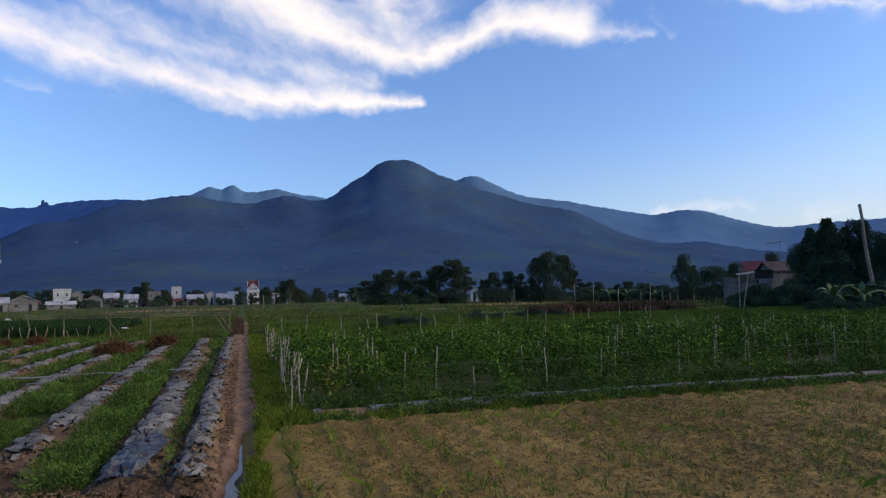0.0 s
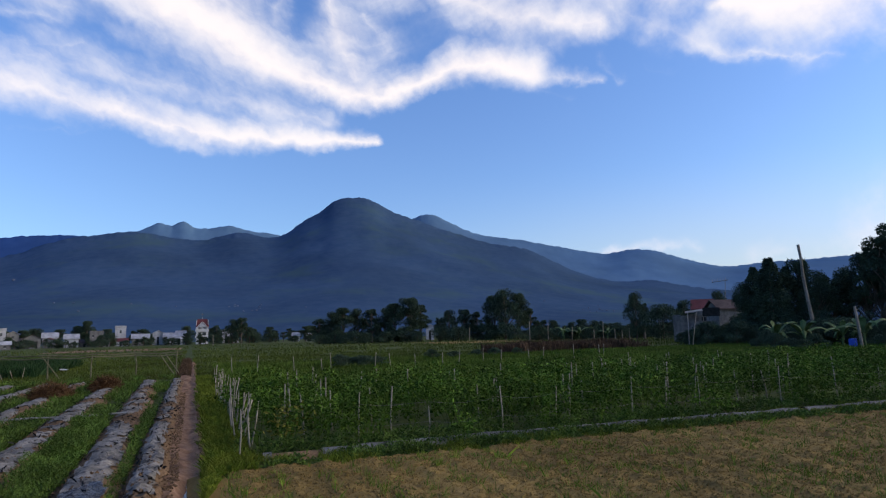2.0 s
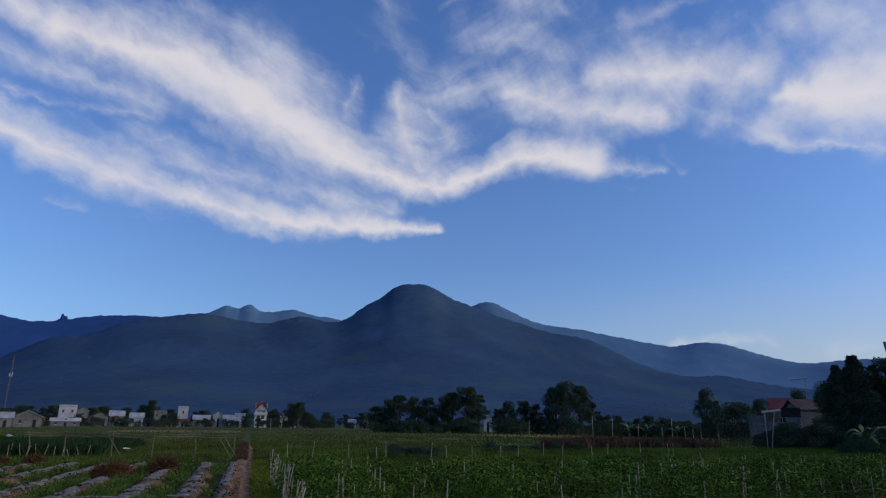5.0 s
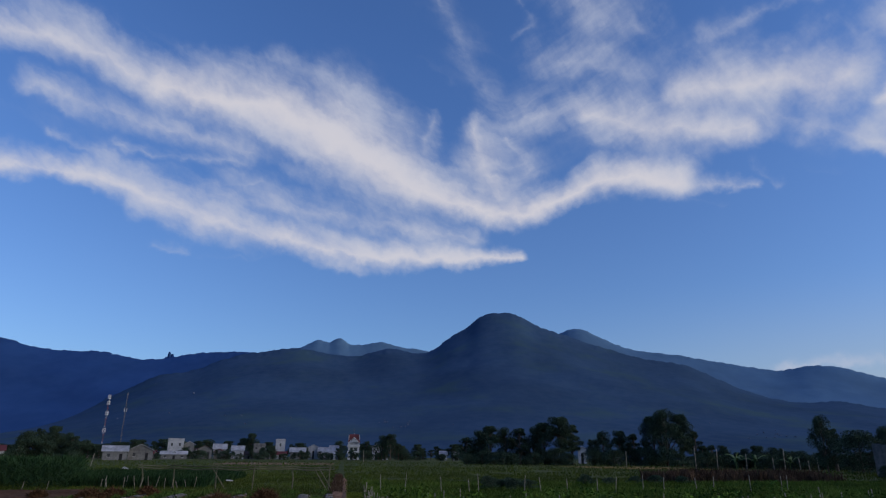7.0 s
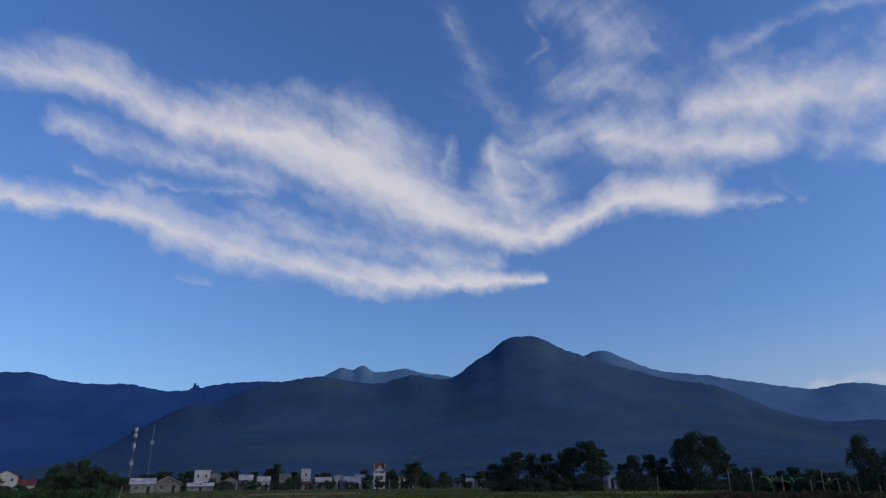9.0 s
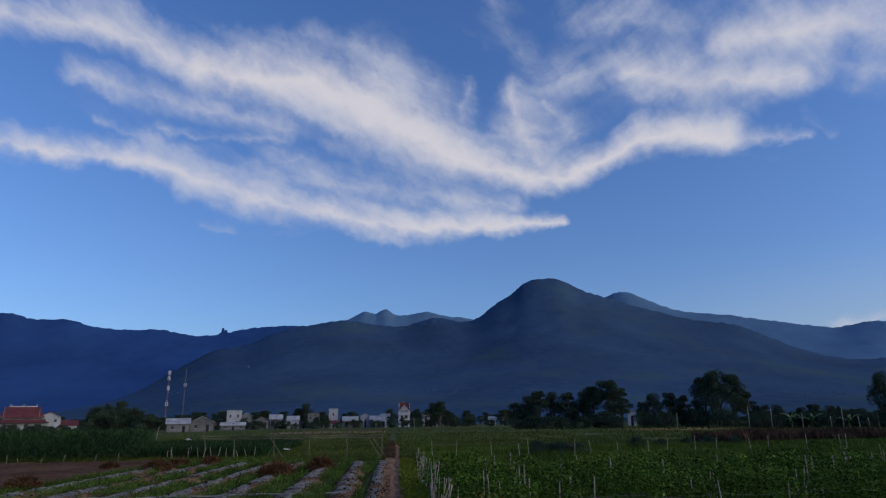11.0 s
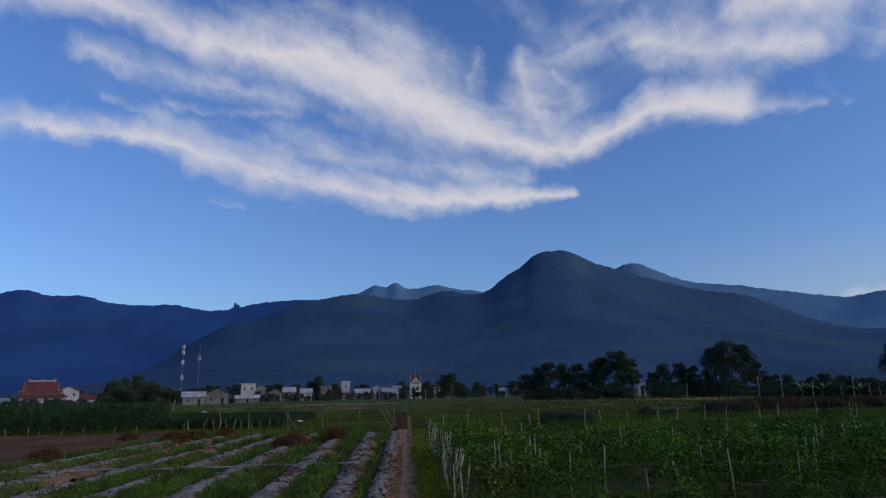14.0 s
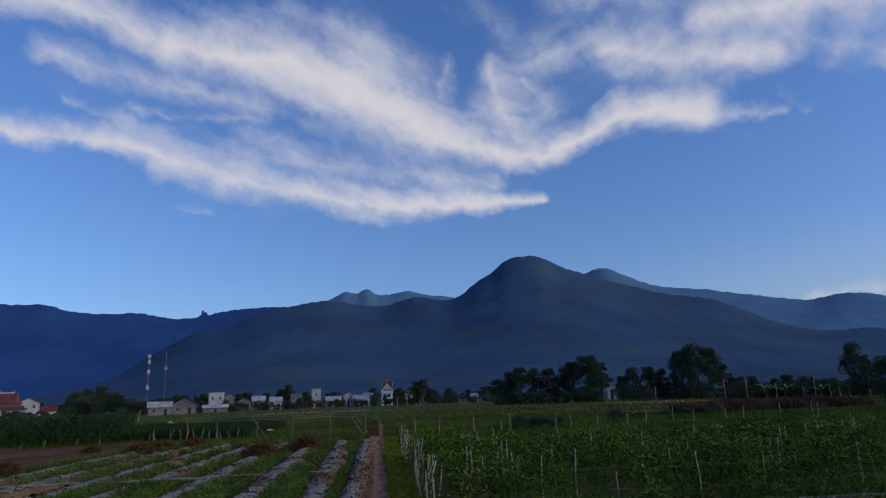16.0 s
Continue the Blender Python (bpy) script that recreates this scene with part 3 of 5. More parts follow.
tagged(new("fallow_strip", sheet(-30, -2.2, 150, 190, 2.0, lambda x, y: -0.04 + 0 * x).mesh("fallow_strip", path_soil)), "pale fallow strip beyond the meadow", "field", kind="structure")
tagged(new("pale_plot", sheet(50, 72, 118, 150, 2.0, lambda x, y: -0.04 + 0 * x).mesh("pale_plot", soil)), "pale dry plot in front of the trees", "field", kind="structure")

tagged(new("crop_floor", sheet(0.95, 50, 11.3, 22.5, 0.25, lambda x, y: 0.02 + 0.06 * (rough(x, y, 0.8, 26) - 0.5)).mesh("crop_floor", grass_ground, True)), "dark weedy ground under the pepper crop", "soil", kind="structure")

rng = np.random.default_rng(12)


def clods(x, y, z, size):
    """Small squashed eight-sided lumps."""
    n = len(x)
    corner = np.array([(1, 0, 0), (0, 1, 0), (-1, 0, 0), (0, -1, 0), (0, 0, 0.8), (0, 0, -0.5)], float)
    v = corner[None] * (size[:, None, None] * rng.uniform(0.6, 1.4, (n, 6, 1)))
    t = rng.uniform(0, 6.28, n)
    cs, sn = np.cos(t)[:, None], np.sin(t)[:, None]
    v = np.stack([v[:, :, 0] * cs - v[:, :, 1] * sn + x[:, None], v[:, :, 0] * sn + v[:, :, 1] * cs + y[:, None], v[:, :, 2] + z[:, None]], -1)
    face = np.array([(0, 1, 4), (1, 2, 4), (2, 3, 4), (3, 0, 4), (1, 0, 5), (2, 1, 5), (3, 2, 5), (0, 3, 5)])
    return v.reshape(-1, 3), (face[None] + 6 * np.arange(n)[:, None, None]).reshape(-1, 3)


# raised beds with old plastic film
BEDS = [(-0.55, -0.56, 7.0, 34.0, 0.19), (-1.18, -1.78, 7.3, 33.5, 0.28), (-2.60, -3.20, 8.0, 33.5, 0.29), (-4.30, -4.67, 8.0, 33.5, 0.29), (-6.02, -5.98, 8.0, 33.5, 0.29),
        (-7.62, -7.46, 8.0, 33.5, 0.29), (-9.2, -9.1, 8.0, 33, 0.29), (-10.9, -10.8, 8.0, 32.5, 0.29)]


def bed(x0, x1, y0, y1, half, seed, bare=0.6):
    ob = thing("planting_bed", x0, y0)

    def line(v):
        return (x1 - x0) * v / (y1 - y0) + 0.12 * (rough(0 * v, v, 2.5, seed) - 0.5)

    def mound(u, v, lift, wrinkle):
        x = line(v) + u * half * 1.55
        body_z = 0.17 * np.clip(1 - np.abs(u) ** 2.2, 0, 1) * np.clip(v / 0.5 + 0.15, 0, 1)
        return np.stack([x, v, body_z + lift + wrinkle * (rough(u * 0.8 + 9, v, 0.14, seed + 3, 3) - 0.5)], -1)

    length = y1 - y0
    nu, nv = 16, int(length / 0.08)
    u, v = np.meshgrid(np.linspace(-1, 1, nu), np.linspace(0, length, nv))
    i = np.arange((nv - 1) * nu).reshape(nv - 1, nu)[:, :-1].ravel()
    quads = np.stack([i, i + 1, i + nu + 1, i + nu], 1)
    part("soil_ridge", Geo().add(mound(u, v, 0.0, 0.15), quads), red_soil, ob, smooth=True)
    keep_at = rough(u.ravel()[i] * 0.5 + 3 * seed, v.ravel()[i], 0.9, seed + 7, 4)
    edge = np.abs(u.ravel()[i] + 0.09 + 0.5 * (rough(0 * i, v.ravel()[i], 0.6, seed + 5, 3) - 0.5))
    keep = (edge < 0.55) & (keep_at > 0.28 + 0.15 * np.clip((v.ravel()[i] - 5) / 9, 0, 1) + 0.3 * np.clip(edge - 0.3, 0, 1)) & (v.ravel()[i] > bare)
    part("mulch_film", Geo().add(mound(u, v, 0.034, 0.13), quads[keep]), film, ob, "torn dusty grey plastic film", True)
    q = np.random.default_rng(seed)
    n = 200
    sv = length * q.uniform(0.01, 1.0, n) ** 1.5
    su = q.choice([-0.62, 0.0, 0.5], n) + q.normal(0, 0.16, n)
    sc = np.stack([line(sv) + su * half * 1.55, sv, 0.17 * (1 - np.abs(su) ** 2.2) + 0.03], 1)
    tagged(part("torn_film", Geo().add(*leaf_set(sc, 0.15, 0.05, q, up=0.02)), black_cloth, ob, "crumpled black scraps of film"), kind="stuff")
    n = int(36 * length)
    cv, cu = length * q.uniform(0, 1, n) ** 2, q.uniform(-0.95, 0.95, n)
    lumps = clods(line(cv) + cu * half * 1.55, cv, 0.17 * np.clip(1 - np.abs(cu) ** 2.2, 0, 1) * np.clip(cv / 0.5 + 0.15, 0, 1) + 0.02, 0.010 + 0.028 * q.uniform(0, 1, n) ** 3)
    tagged(part("loose_soil", Geo().add(*lumps), red_soil, ob), kind="stuff")
    return tagged(ob, "raised soil bed under torn dusty plastic film", "planting bed", "planting beds")


for k, spec in enumerate(BEDS):
    made = bed(*spec, 60 + 11 * k, bare=1.9 if k == 1 else 0.3)
    if k == 1:
        # clean loose film, crumpled over the near end of the second bed
        g = sheet(-0.26, 0.26, 0.3, 2.2, 0.03, lambda x, y: 0.045 + 0.17 * (1 - (x / 0.5) ** 2) * np.clip(y / 0.7 + 0.1, 0, 1) + 0.16 * np.abs(rough(x * 1.5, y, 0.20, 91, 3) - 0.5) + 0.07 * np.abs(rough(x, y * 0.6, 0.07, 97, 2) - 0.5))
        rim = g.v[0]
        rim[:, 0] += 0.14 * (rough(0 * rim[:, 1], rim[:, 1], 0.5, 93, 2) - 0.5) + 0.10 * (rim[:, 1] - 1.2) / 1.0
        quads, start = g.f[0]
        mid = rim[quads].mean(1)
        inside = np.abs(mid[:, 0] - 0.10 * (mid[:, 1] - 1.2)) < 0.24 * (0.35 + 1.0 * rough(0 * mid[:, 1], mid[:, 1], 0.35, 92, 3)) * np.clip((2.2 - mid[:, 1]) / 0.5, 0.2, 1)
        g.f[0] = (quads[inside], start)
        part("loose_film", g, clean_film, made, "shiny clean film end")


def hose(name, label, pts, radius, material):
    g = Geo().tube(pts, [radius] * len(pts), 7)
    return tagged(new(name, g.mesh(name, material, True)), label, "pipe")


hose("irrigation_hose", "flat grey irrigation hose across the beds", [(x, 18.3 + 0.02 * x + 0.05 * math.sin(1.3 * x), 0.20 + 0.012 * math.sin(3 * x)) for x in np.linspace(-11.5, -1.3, 40)], 0.024, hose_skin)


# low mulched ridge in front of the pepper crop
def front_ridge():
    ob = thing("front_bed", 0, 11.35)
    n = 360
    xs = np.linspace(1.15, 26, n)
    u, v = np.meshgrid(np.linspace(-1, 1, 9), xs, indexing="xy")
    z = 0.10 * (1 - np.abs(u) ** 2) + 0.05 * (rough(u * 2, v, 0.5, 31) - 0.5) + 0.02
    yy = u * 0.2 - 0.22 - 0.055 * np.clip(v - 6.5, 0, 99) + 0.05 * (rough(v, 0 * v, 1.5, 32) - 0.5)
    i = np.arange((n - 1) * 9).reshape(n - 1, 9)[:, :-1].ravel()
    quads = np.stack([i, i + 1, i + 10, i + 9], 1)
    keep = rough(v.ravel()[i], 0 * i, 1.3, 77, 3) > 0.24
    part("soil_ridge", Geo().add(np.stack([v, yy, z - 0.03], -1), quads), red_soil, ob, smooth=True)
    part("mulch_film", Geo().add(np.stack([v, yy, z], -1), quads[keep]), ridge_film, ob, "grey plastic film", True)
    tagged(ob, "low soil ridge covered with grey plastic film", "planting bed")


front_ridge()

# ---------- plants of the fields ----------

def stuff(name, geo, material, label, category):
    return tagged(new(name, geo.mesh(name, material)), label, category, kind="stuff")


def scatter(x0, x1, y0, y1, count):
    return rng.uniform(x0, x1, count), rng.uniform(y0, y1, count)


# pepper crop in rows
def crop(x0, x1, y0, y1):
    xs, ys = np.meshgrid(np.arange(x0, x1, 0.62), np.arange(y0, y1, 0.75))
    xs, ys = xs.ravel() + rng.normal(0, 0.12, xs.size), ys.ravel() + rng.normal(0, 0.12, xs.size)
    seen = (ys > 11.42 - 0.055 * np.clip(xs - 6.5, 0, 15)) & (xs < ys * 1.9 + 2) & (rough(xs, ys, 1.1, 29, 2) > 0.30) & (ys < 18.5 + 3.5 * rough(xs, ys, 2.5, 41, 2))
    xs, ys = xs[seen], ys[seen]
    tall = 0.62 + 0.62 * rough(xs, ys, 1.3, 3) + rng.normal(0, 0.09, len(xs))
    tips = 11
    tip_of = np.repeat(np.arange(len(xs)), tips)
    up = rng.uniform(0.08, 1.0, len(tip_of)) ** 0.8
    a, r = rng.uniform(0, 2 * math.pi, len(tip_of)), np.sqrt(rng.uniform(0, 1, len(tip_of))) * 0.36 * (0.6 + 0.5 * up)
    tip = np.stack([xs[tip_of] + np.cos(a) * r, ys[tip_of] + np.sin(a) * r, up * tall[tip_of]], 1)
    many = np.where(ys[tip_of] < 16, 17, np.where(ys[tip_of] < 19, 12, 9))
    idx = np.repeat(np.arange(len(tip)), many)
    c = tip[idx] + rng.normal(0, 1, (len(idx), 3)) * (0.075, 0.075, 0.085)
    c[:, 2] = np.maximum(c[:, 2], 0.03)
    size = np.where(ys[tip_of][idx] < 16, 0.105, 0.135)
    v, f = leaf_set(c, size, size * 0.36, rng, droop=0.75)
    g = Geo().add(v, f)
    # stems from the ground to the branch tips
    near = ys[tip_of] < 17
    foot = np.stack([xs[tip_of], ys[tip_of], 0 * xs[tip_of]], 1)[near]
    head = tip[near]
    side = np.array([[0.005, 0.0, 0.0]])
    return g.add(np.stack([foot - side, foot + side, head + side * 0.6, head - side * 0.6], 1).reshape(-1, 3), np.arange(len(foot) * 4).reshape(-1, 4))


stuff("pepper_crop", crop(1.15, 42, 10.67, 21.5), crop_leaf, "dense dark green pepper plants in rows between stakes", "crop")
# yellowed corner plants
c = np.stack([rng.normal(1.7, 0.2, 150), rng.normal(12.4, 0.25, 150), rng.uniform(0.05, 0.75, 150)], 1)
stuff("yellowed_plants", Geo().add(*leaf_set(c, 0.12, 0.05, rng, droop=0.3)), yellow_leaf, "yellowing pepper plants at the crop's corner", "crop")


def blades(x0, x1, y0, y1, count, height, width, z=0.0, lean=0.35, clump=0.0):
    x, y = scatter(x0, x1, y0, y1, count)
    if clump:
        keep = rough(x, y, clump, 17, 3) > 0.47
        x, y = x[keep], y[keep]
    return blade_set(x, y, z, height, width, rng, lean)


g = Geo()
x, y = scatter(-0.06, 0.6, 4.5, 10.6, 34000)
keep = (x > 0.24 * np.clip((y - 6.6) / 3, 0, 1) - 0.09 + 0.16 * rough(0 * x, y, 0.5, 9, 3)) & (x < 0.20 + 0.13 * rough(0 * x, y, 0.7, 19, 3) + 0.22 * np.clip((y - 8.8) / 1.2, 0, 1)) & (rough(x, y, 0.3, 14, 2) > 0.24)
g.add(*blade_set(x[keep], y[keep], 0.03, 0.04 + 0.08 * rough(x[keep], y[keep], 0.5, 3), 0.008, rng, 0.9))
g.add(*blades(0.30, 1.0, 10.2, 16, 13000, 0.15, 0.014, 0.0, 0.8))
g.add(*blades(0.30, 1.0, 16, 36, 10000, 0.17, 0.022, 0.0, 0.6))
g.add(*blades(0.8, 14, 10.2, 11.25, 15000, 0.10, 0.012, 0.02, 0.9, clump=0.45))
g.add(*blades(14, 30, 10.1, 11.1, 10000, 0.12, 0.02, 0.02, 0.9, clump=0.45))
x, y = scatter(0.18, 0.34, 10, 30, 4000)
keep = rough(x, y, 0.6, 33, 2) > 0.52
g.add(*blade_set(x[keep], y[keep], 0.0, 0.10, 0.014, rng, 0.9))
stuff("verge_grass", g, verge_leaf, "rough green grass along the path and crop edge", "grass")

# low broad weeds between the tilled field and the film
x, y = scatter(0.7, 26, 9.6, 11.95, 96000)
ahead = y + 0.055 * np.clip(x - 6.5, 0, 99)
keep = (rough(x, y, 0.7, 52, 3) > 0.36) & (ahead > 10.2 + 0.3 * rough(x, 0 * x, 0.9, 53, 3)) & (np.abs(ahead - 11.15) > 0.17 * (rough(x, 0 * x, 1.7, 57, 3) > 0.40)) & (rng.uniform(0, 1, len(x)) < np.clip(12 / (x + 5), 0.45, 1))
x, y = x[keep], y[keep]
c = np.stack([x, y, 0.02 + rng.uniform(0, 0.16, len(x)) * rough(x, y, 0.5, 54) * np.where(ahead[keep] > 11.3, 2.6, 1.0)], 1)
stuff("edge_weeds", Geo().add(*leaf_set(c, 0.085, 0.022, rng, up=0.6)), weed_leaf, "low green weeds along the tilled field's edge", "weeds")

# weeds between the beds
wx, wy = scatter(-12, -0.8, 7.6, 38, 300000)
nx_, ny_ = scatter(-7, -0.8, 7.6, 17, 170000)
wx, wy = np.concatenate([wx, nx_]), np.concatenate([wy, ny_])
gap = np.full(len(wx), 9.0)
for x0, x1, y0, y1, half in BEDS:
    gap = np.minimum(gap, np.abs(wx - (x0 + (x1 - x0) * (wy - y0) / (y1 - y0))) / half)
cover_ = rough(wx, wy, 1.6, 44, 3) + 0.18 * (rough(wx, wy, 0.35, 45, 2) - 0.5)
keep = (gap > 0.95 + 0.5 * rough(wx, wy, 0.5, 46, 2)) & (cover_ > 0.36 + 0.10 * np.clip((wy - 14) / 14, 0, 1)) & (rng.uniform(0, 1, len(wx)) < np.clip(14 / wy, 0.35, 1))
wx, wy = wx[keep], wy[keep]
thick = np.clip(wy / 12, 1, 2.6)
wc = np.stack([wx, wy, rng.uniform(0.0, 0.30, len(wx)) * (0.2 + 1.3 * rough(wx, wy, 0.6, 21)) * np.clip(18 / wy, 0.55, 1)], 1)
stuff("bed_weeds", Geo().add(*leaf_set(wc, 0.065 * thick, 0.012 * thick, rng, up=1.1)), weed_leaf, "lush green weeds growing between the beds", "weeds")

# maize seedlings in the tilled field
sx_, sy_ = [], []
for row in np.arange(0.63, 31, 0.57):
    yy = np.arange(3.3, FIELD_END, 0.2 if row < 1.4 else 0.32)
    yy = yy + rng.normal(0, 0.1, len(yy))
    ok = rng.uniform(0, 1, len(yy)) < 0.75
    sx_ += list(row + rng.normal(0, 0.05, ok.sum()))
    sy_ += list(yy[ok])
sx_, sy_ = np.repeat(sx_, 12), np.repeat(sy_, 12)
g = Geo().add(*blade_set(sx_ + rng.normal(0, 0.03, len(sx_)), sy_ + rng.normal(0, 0.03, len(sx_)), 0.0, 0.18, 0.0065, rng, 0.75))
wx, wy = scatter(0.4, 30, 4, FIELD_END, 120000)
keep = (rough(wx, wy, 0.5, 23, 3) > 0.60 - 0.006 * np.clip(wx, 0, 14)) & (rng.uniform(0, 1, len(wx)) < 0.6)
g.add(*blade_set(wx[keep], wy[keep], 0.02, 0.05, 0.009, rng, 1.2))
stuff("maize_seedlings", g, seedling_leaf, "thin green maize seedlings in rows on bare soil", "seedlings")

# loose clods on the bare soil
x, y = scatter(0.42, 22, 4.6, FIELD_END, 60000)
keep = rng.uniform(0, 1, len(x)) < np.clip(9 / (x + 3), 0.2, 1)
x, y = x[keep], y[keep]
stuff("soil_clods", Geo().add(*clods(x, y, tilled(x, y) + 0.005, 0.007 + 0.020 * rng.uniform(0, 1, len(x)) ** 3)), soil, "small crumbly clods lying on the tilled soil", "soil")
x, y = scatter(-6.5, -0.3, 5.2, 7.9, 15000)
x2, y2 = scatter(-0.44, 0.26, 5.0, 26, 9000)
keep = np.abs(x2 - gully_line(y2)) > 0.16
x, y = np.concatenate([x, x2[keep]]), np.concatenate([y, y2[keep]])
z = np.where(x > -0.45, path_shape(x, y), 0.02 + 0.12 * (rough(x, y, 0.4, 15, 4) - 0.5)) + 0.004
stuff("path_clods", Geo().add(*clods(x, y, z, 0.008 + 0.026 * rng.uniform(0, 1, len(x)) ** 3)), red_soil, "crumbly clods of soil along the path", "soil")

# grassland farther out
g = Geo()
for r0, r1, n, h, wd in ((34, 48, 75000, 0.17, 0.022), (48, 75, 80000, 0.20, 0.035), (75, 130, 45000, 0.22, 0.07), (130, 240, 16000, 0.25, 0.15)):
    a, r = np.radians(rng.uniform(-40, 68, n)), rng.uniform(r0, r1, n)
    x, y = np.sin(a) * r, np.cos(a) * r
    keep = (np.abs(x + 0.15) > 0.4) & (rough(x, y, 5.0, 71, 3) > 0.30) & ~((x < -12) & (y < 40))
    g.add(*blade_set(x[keep], y[keep], -0.03, h, wd, rng, 0.5))
stuff("meadow_grass", g, far_leaf, "green grass and low crops on the far fields", "grass")
# second crop behind the peppers
g = Geo()
x, y = scatter(1.2, 45, 18.5, 32, 130000)
keep = x < y * 1.9 + 2
x, y = x[keep], y[keep]
g.add(*blade_set(x, y, 0.0, 0.20 + 0.34 * rough(x, y, 1.8, 8), 0.022, rng, 0.6))
x, y = scatter(1.5, 60, 32, 50, 90000)
g.add(*blade_set(x, y, 0.0, 0.20 + 0.25 * rough(x * 0.3, y, 2.5, 8), 0.032, rng, 0.5))
stuff("low_crop", g, low_leaf, "even green low crop behind the pepper rows", "crop")
# brown withered plot
x, y = scatter(26.5, 41.5, 50, 57, 15000)
keep = rough(x, y, 2.2, 61, 3) > 0.30
x, y = x[keep], y[keep]
stuff("withered_crop", Geo().add(*blade_set(x, y, 0.0, 0.55 + 0.75 * rough(x, y, 1.6, 62), 0.05, rng, 0.45)), dry_leaf, "withered brown crop standing in the green field", "crop")

# dry brown growth closing over the far end of the path
x, y = scatter(-0.62, 0.05, 38, 66, 2600)
stuff("withered_strip", Geo().add(*blade_set(x, y, 0.0, 0.14 + 0.34 * rough(x, y, 1.5, 64), 0.03, rng, 0.5)), dry_leaf, "withered brown growth over the far end of the path", "weeds")
# lower dark crop beside the maize
x, y = scatter(-24, -8.5, 44, 62, 42000)
keep = (x > -0.40 * y + 0.8) & (rough(x, y, 2.0, 66, 3) > 0.33)
x, y = x[keep], y[keep]
stuff("bean_crop", Geo().add(*blade_set(x, y, 0.0, 0.4 + 0.5 * rough(x, y, 1.8, 67), 0.05, rng, 0.6)), maize_leaf, "lower dark green crop beside the maize", "crop")


# maize
def maize(x0, x1, y0, y1):
    xs, ys = np.meshgrid(np.arange(x0, x1, 0.34), np.arange(y0, y1, 0.75))
    xs, ys = xs.ravel() + rng.normal(0, 0.08, xs.size), ys.ravel() + rng.normal(0, 0.08, xs.size)
    keep = xs < -0.33 * ys - 1.6 + 1.2 * (rough(xs, ys, 3, 5) - 0.5)
    xs, ys = xs[keep], ys[keep]
    idx = np.repeat(np.arange(len(xs)), 20)
    z = rng.uniform(0.1, 1.5, len(idx))
    c = np.stack([xs[idx], ys[idx], z], 1)
    v, f = leaf_set(c, 0.5, 0.05, rng, up=1.3)
    return Geo().add(v, f)


stuff("maize_crop", maize(-62, -14, 40.5, 60), maize_leaf, "tall dark green maize standing in dense rows", "crop")


# ---------- stakes, fences, rails ----------
def stake(x, y, height, lean_x=0.0, lean_y=0.0, radius=0.013, material=None, name="fence_stake", label="pale weathered wooden stake at the crop's edge", group="crop stakes", z=-0.05):
    r = random.Random(int(x * 971 + y * 131))
    mid = (lean_x * 0.5 + r.uniform(-0.02, 0.02), lean_y * 0.5 + r.uniform(-0.02, 0.02), height * 0.55)
    g = Geo().tube([(0, 0, 0), mid, (lean_x, lean_y, height - z)], [radius * 1.15, radius, radius * 0.8], 6)
    ob = new(name, g.mesh(name, material or old_wood, True))
    ob.matrix_basis = pose(x, y, z)
    return tagged(ob, label, "stake", group)


r = random.Random(5)
FRONT = [(0.78, 0.85), (2.92, 0.95), (4.3, 0.62), (5.9, 0.92), (7.15, 0.85), (7.45, 0.8), (9.1, 0.95), (11.0, 0.9), (13.6, 1.0), (15.6, 0.9), (17.8, 0.95), (20.2, 0.9), (22.6, 0.95)]
for x, h in FRONT:
    stake(x, 11.72 if x > 1 else 11.12, h, r.uniform(-0.05, 0.05), r.uniform(-0.05, 0.05))
for k in range(40):
    y = 12.0 + k * 0.22 + 0.0035 * k * k + r.uniform(-0.2, 0.2)
    stake(0.9 + r.uniform(-0.05, 0.14), y, r.uniform(0.68, 1.05), r.uniform(-0.12, 0.26), r.uniform(-0.15, 0.25), r.uniform(0.010, 0.016))
for k in range(74):
    y = r.uniform(12.6, 21)
    stake(r.uniform(1.6, min(48, y * 1.5)), y, r.uniform(0.8, 1.15), r.uniform(-0.1, 0.1), r.uniform(-0.1, 0.1), 0.017)
for k in range(17):
    stake(2 + k * 1.5 + r.uniform(-0.6, 0.6), 36 + r.uniform(-1.2, 1.2), r.uniform(0.8, 1.15), r.uniform(-0.1, 0.1), 0, 0.022, label="pale weathered wooden stake in the low crop")
for k in range(14):
    stake(-14.6 + k * 0.42 + r.uniform(-0.15, 0.15), 43.5 + r.uniform(-1, 1), r.uniform(0.45, 0.75), r.uniform(-0.25, 0.25), 0, 0.02, label="pale weathered stake beside the maize")
for k in range(9):
    stake(-26 + k * 1.2 + r.uniform(-0.4, 0.4), 39.9, r.uniform(0.3, 0.55), r.uniform(-0.2, 0.2), 0, 0.016, label="pale weathered stake beside the maize")


def wires():
    for k, z in enumerate((0.35, 0.72)):
        xs = [x for x, h in FRONT if x > 1]
        pts = []
        for a, b in zip(xs, xs[1:]):
            pts += [(a + (b - a) * q, 11.72, z - 0.06 * q * (1 - q) * 4 + 0.02 * math.sin(a * 7)) for q in (0, 0.25, 0.5, 0.75)]
        ob = new("fence_wire", Geo().tube(pts, [0.0025] * len(pts), 4).mesh("fence_wire", wire))
        tagged(ob, "thin sagging wire strung along the crop stakes", "wire", "fence wires")


wires()


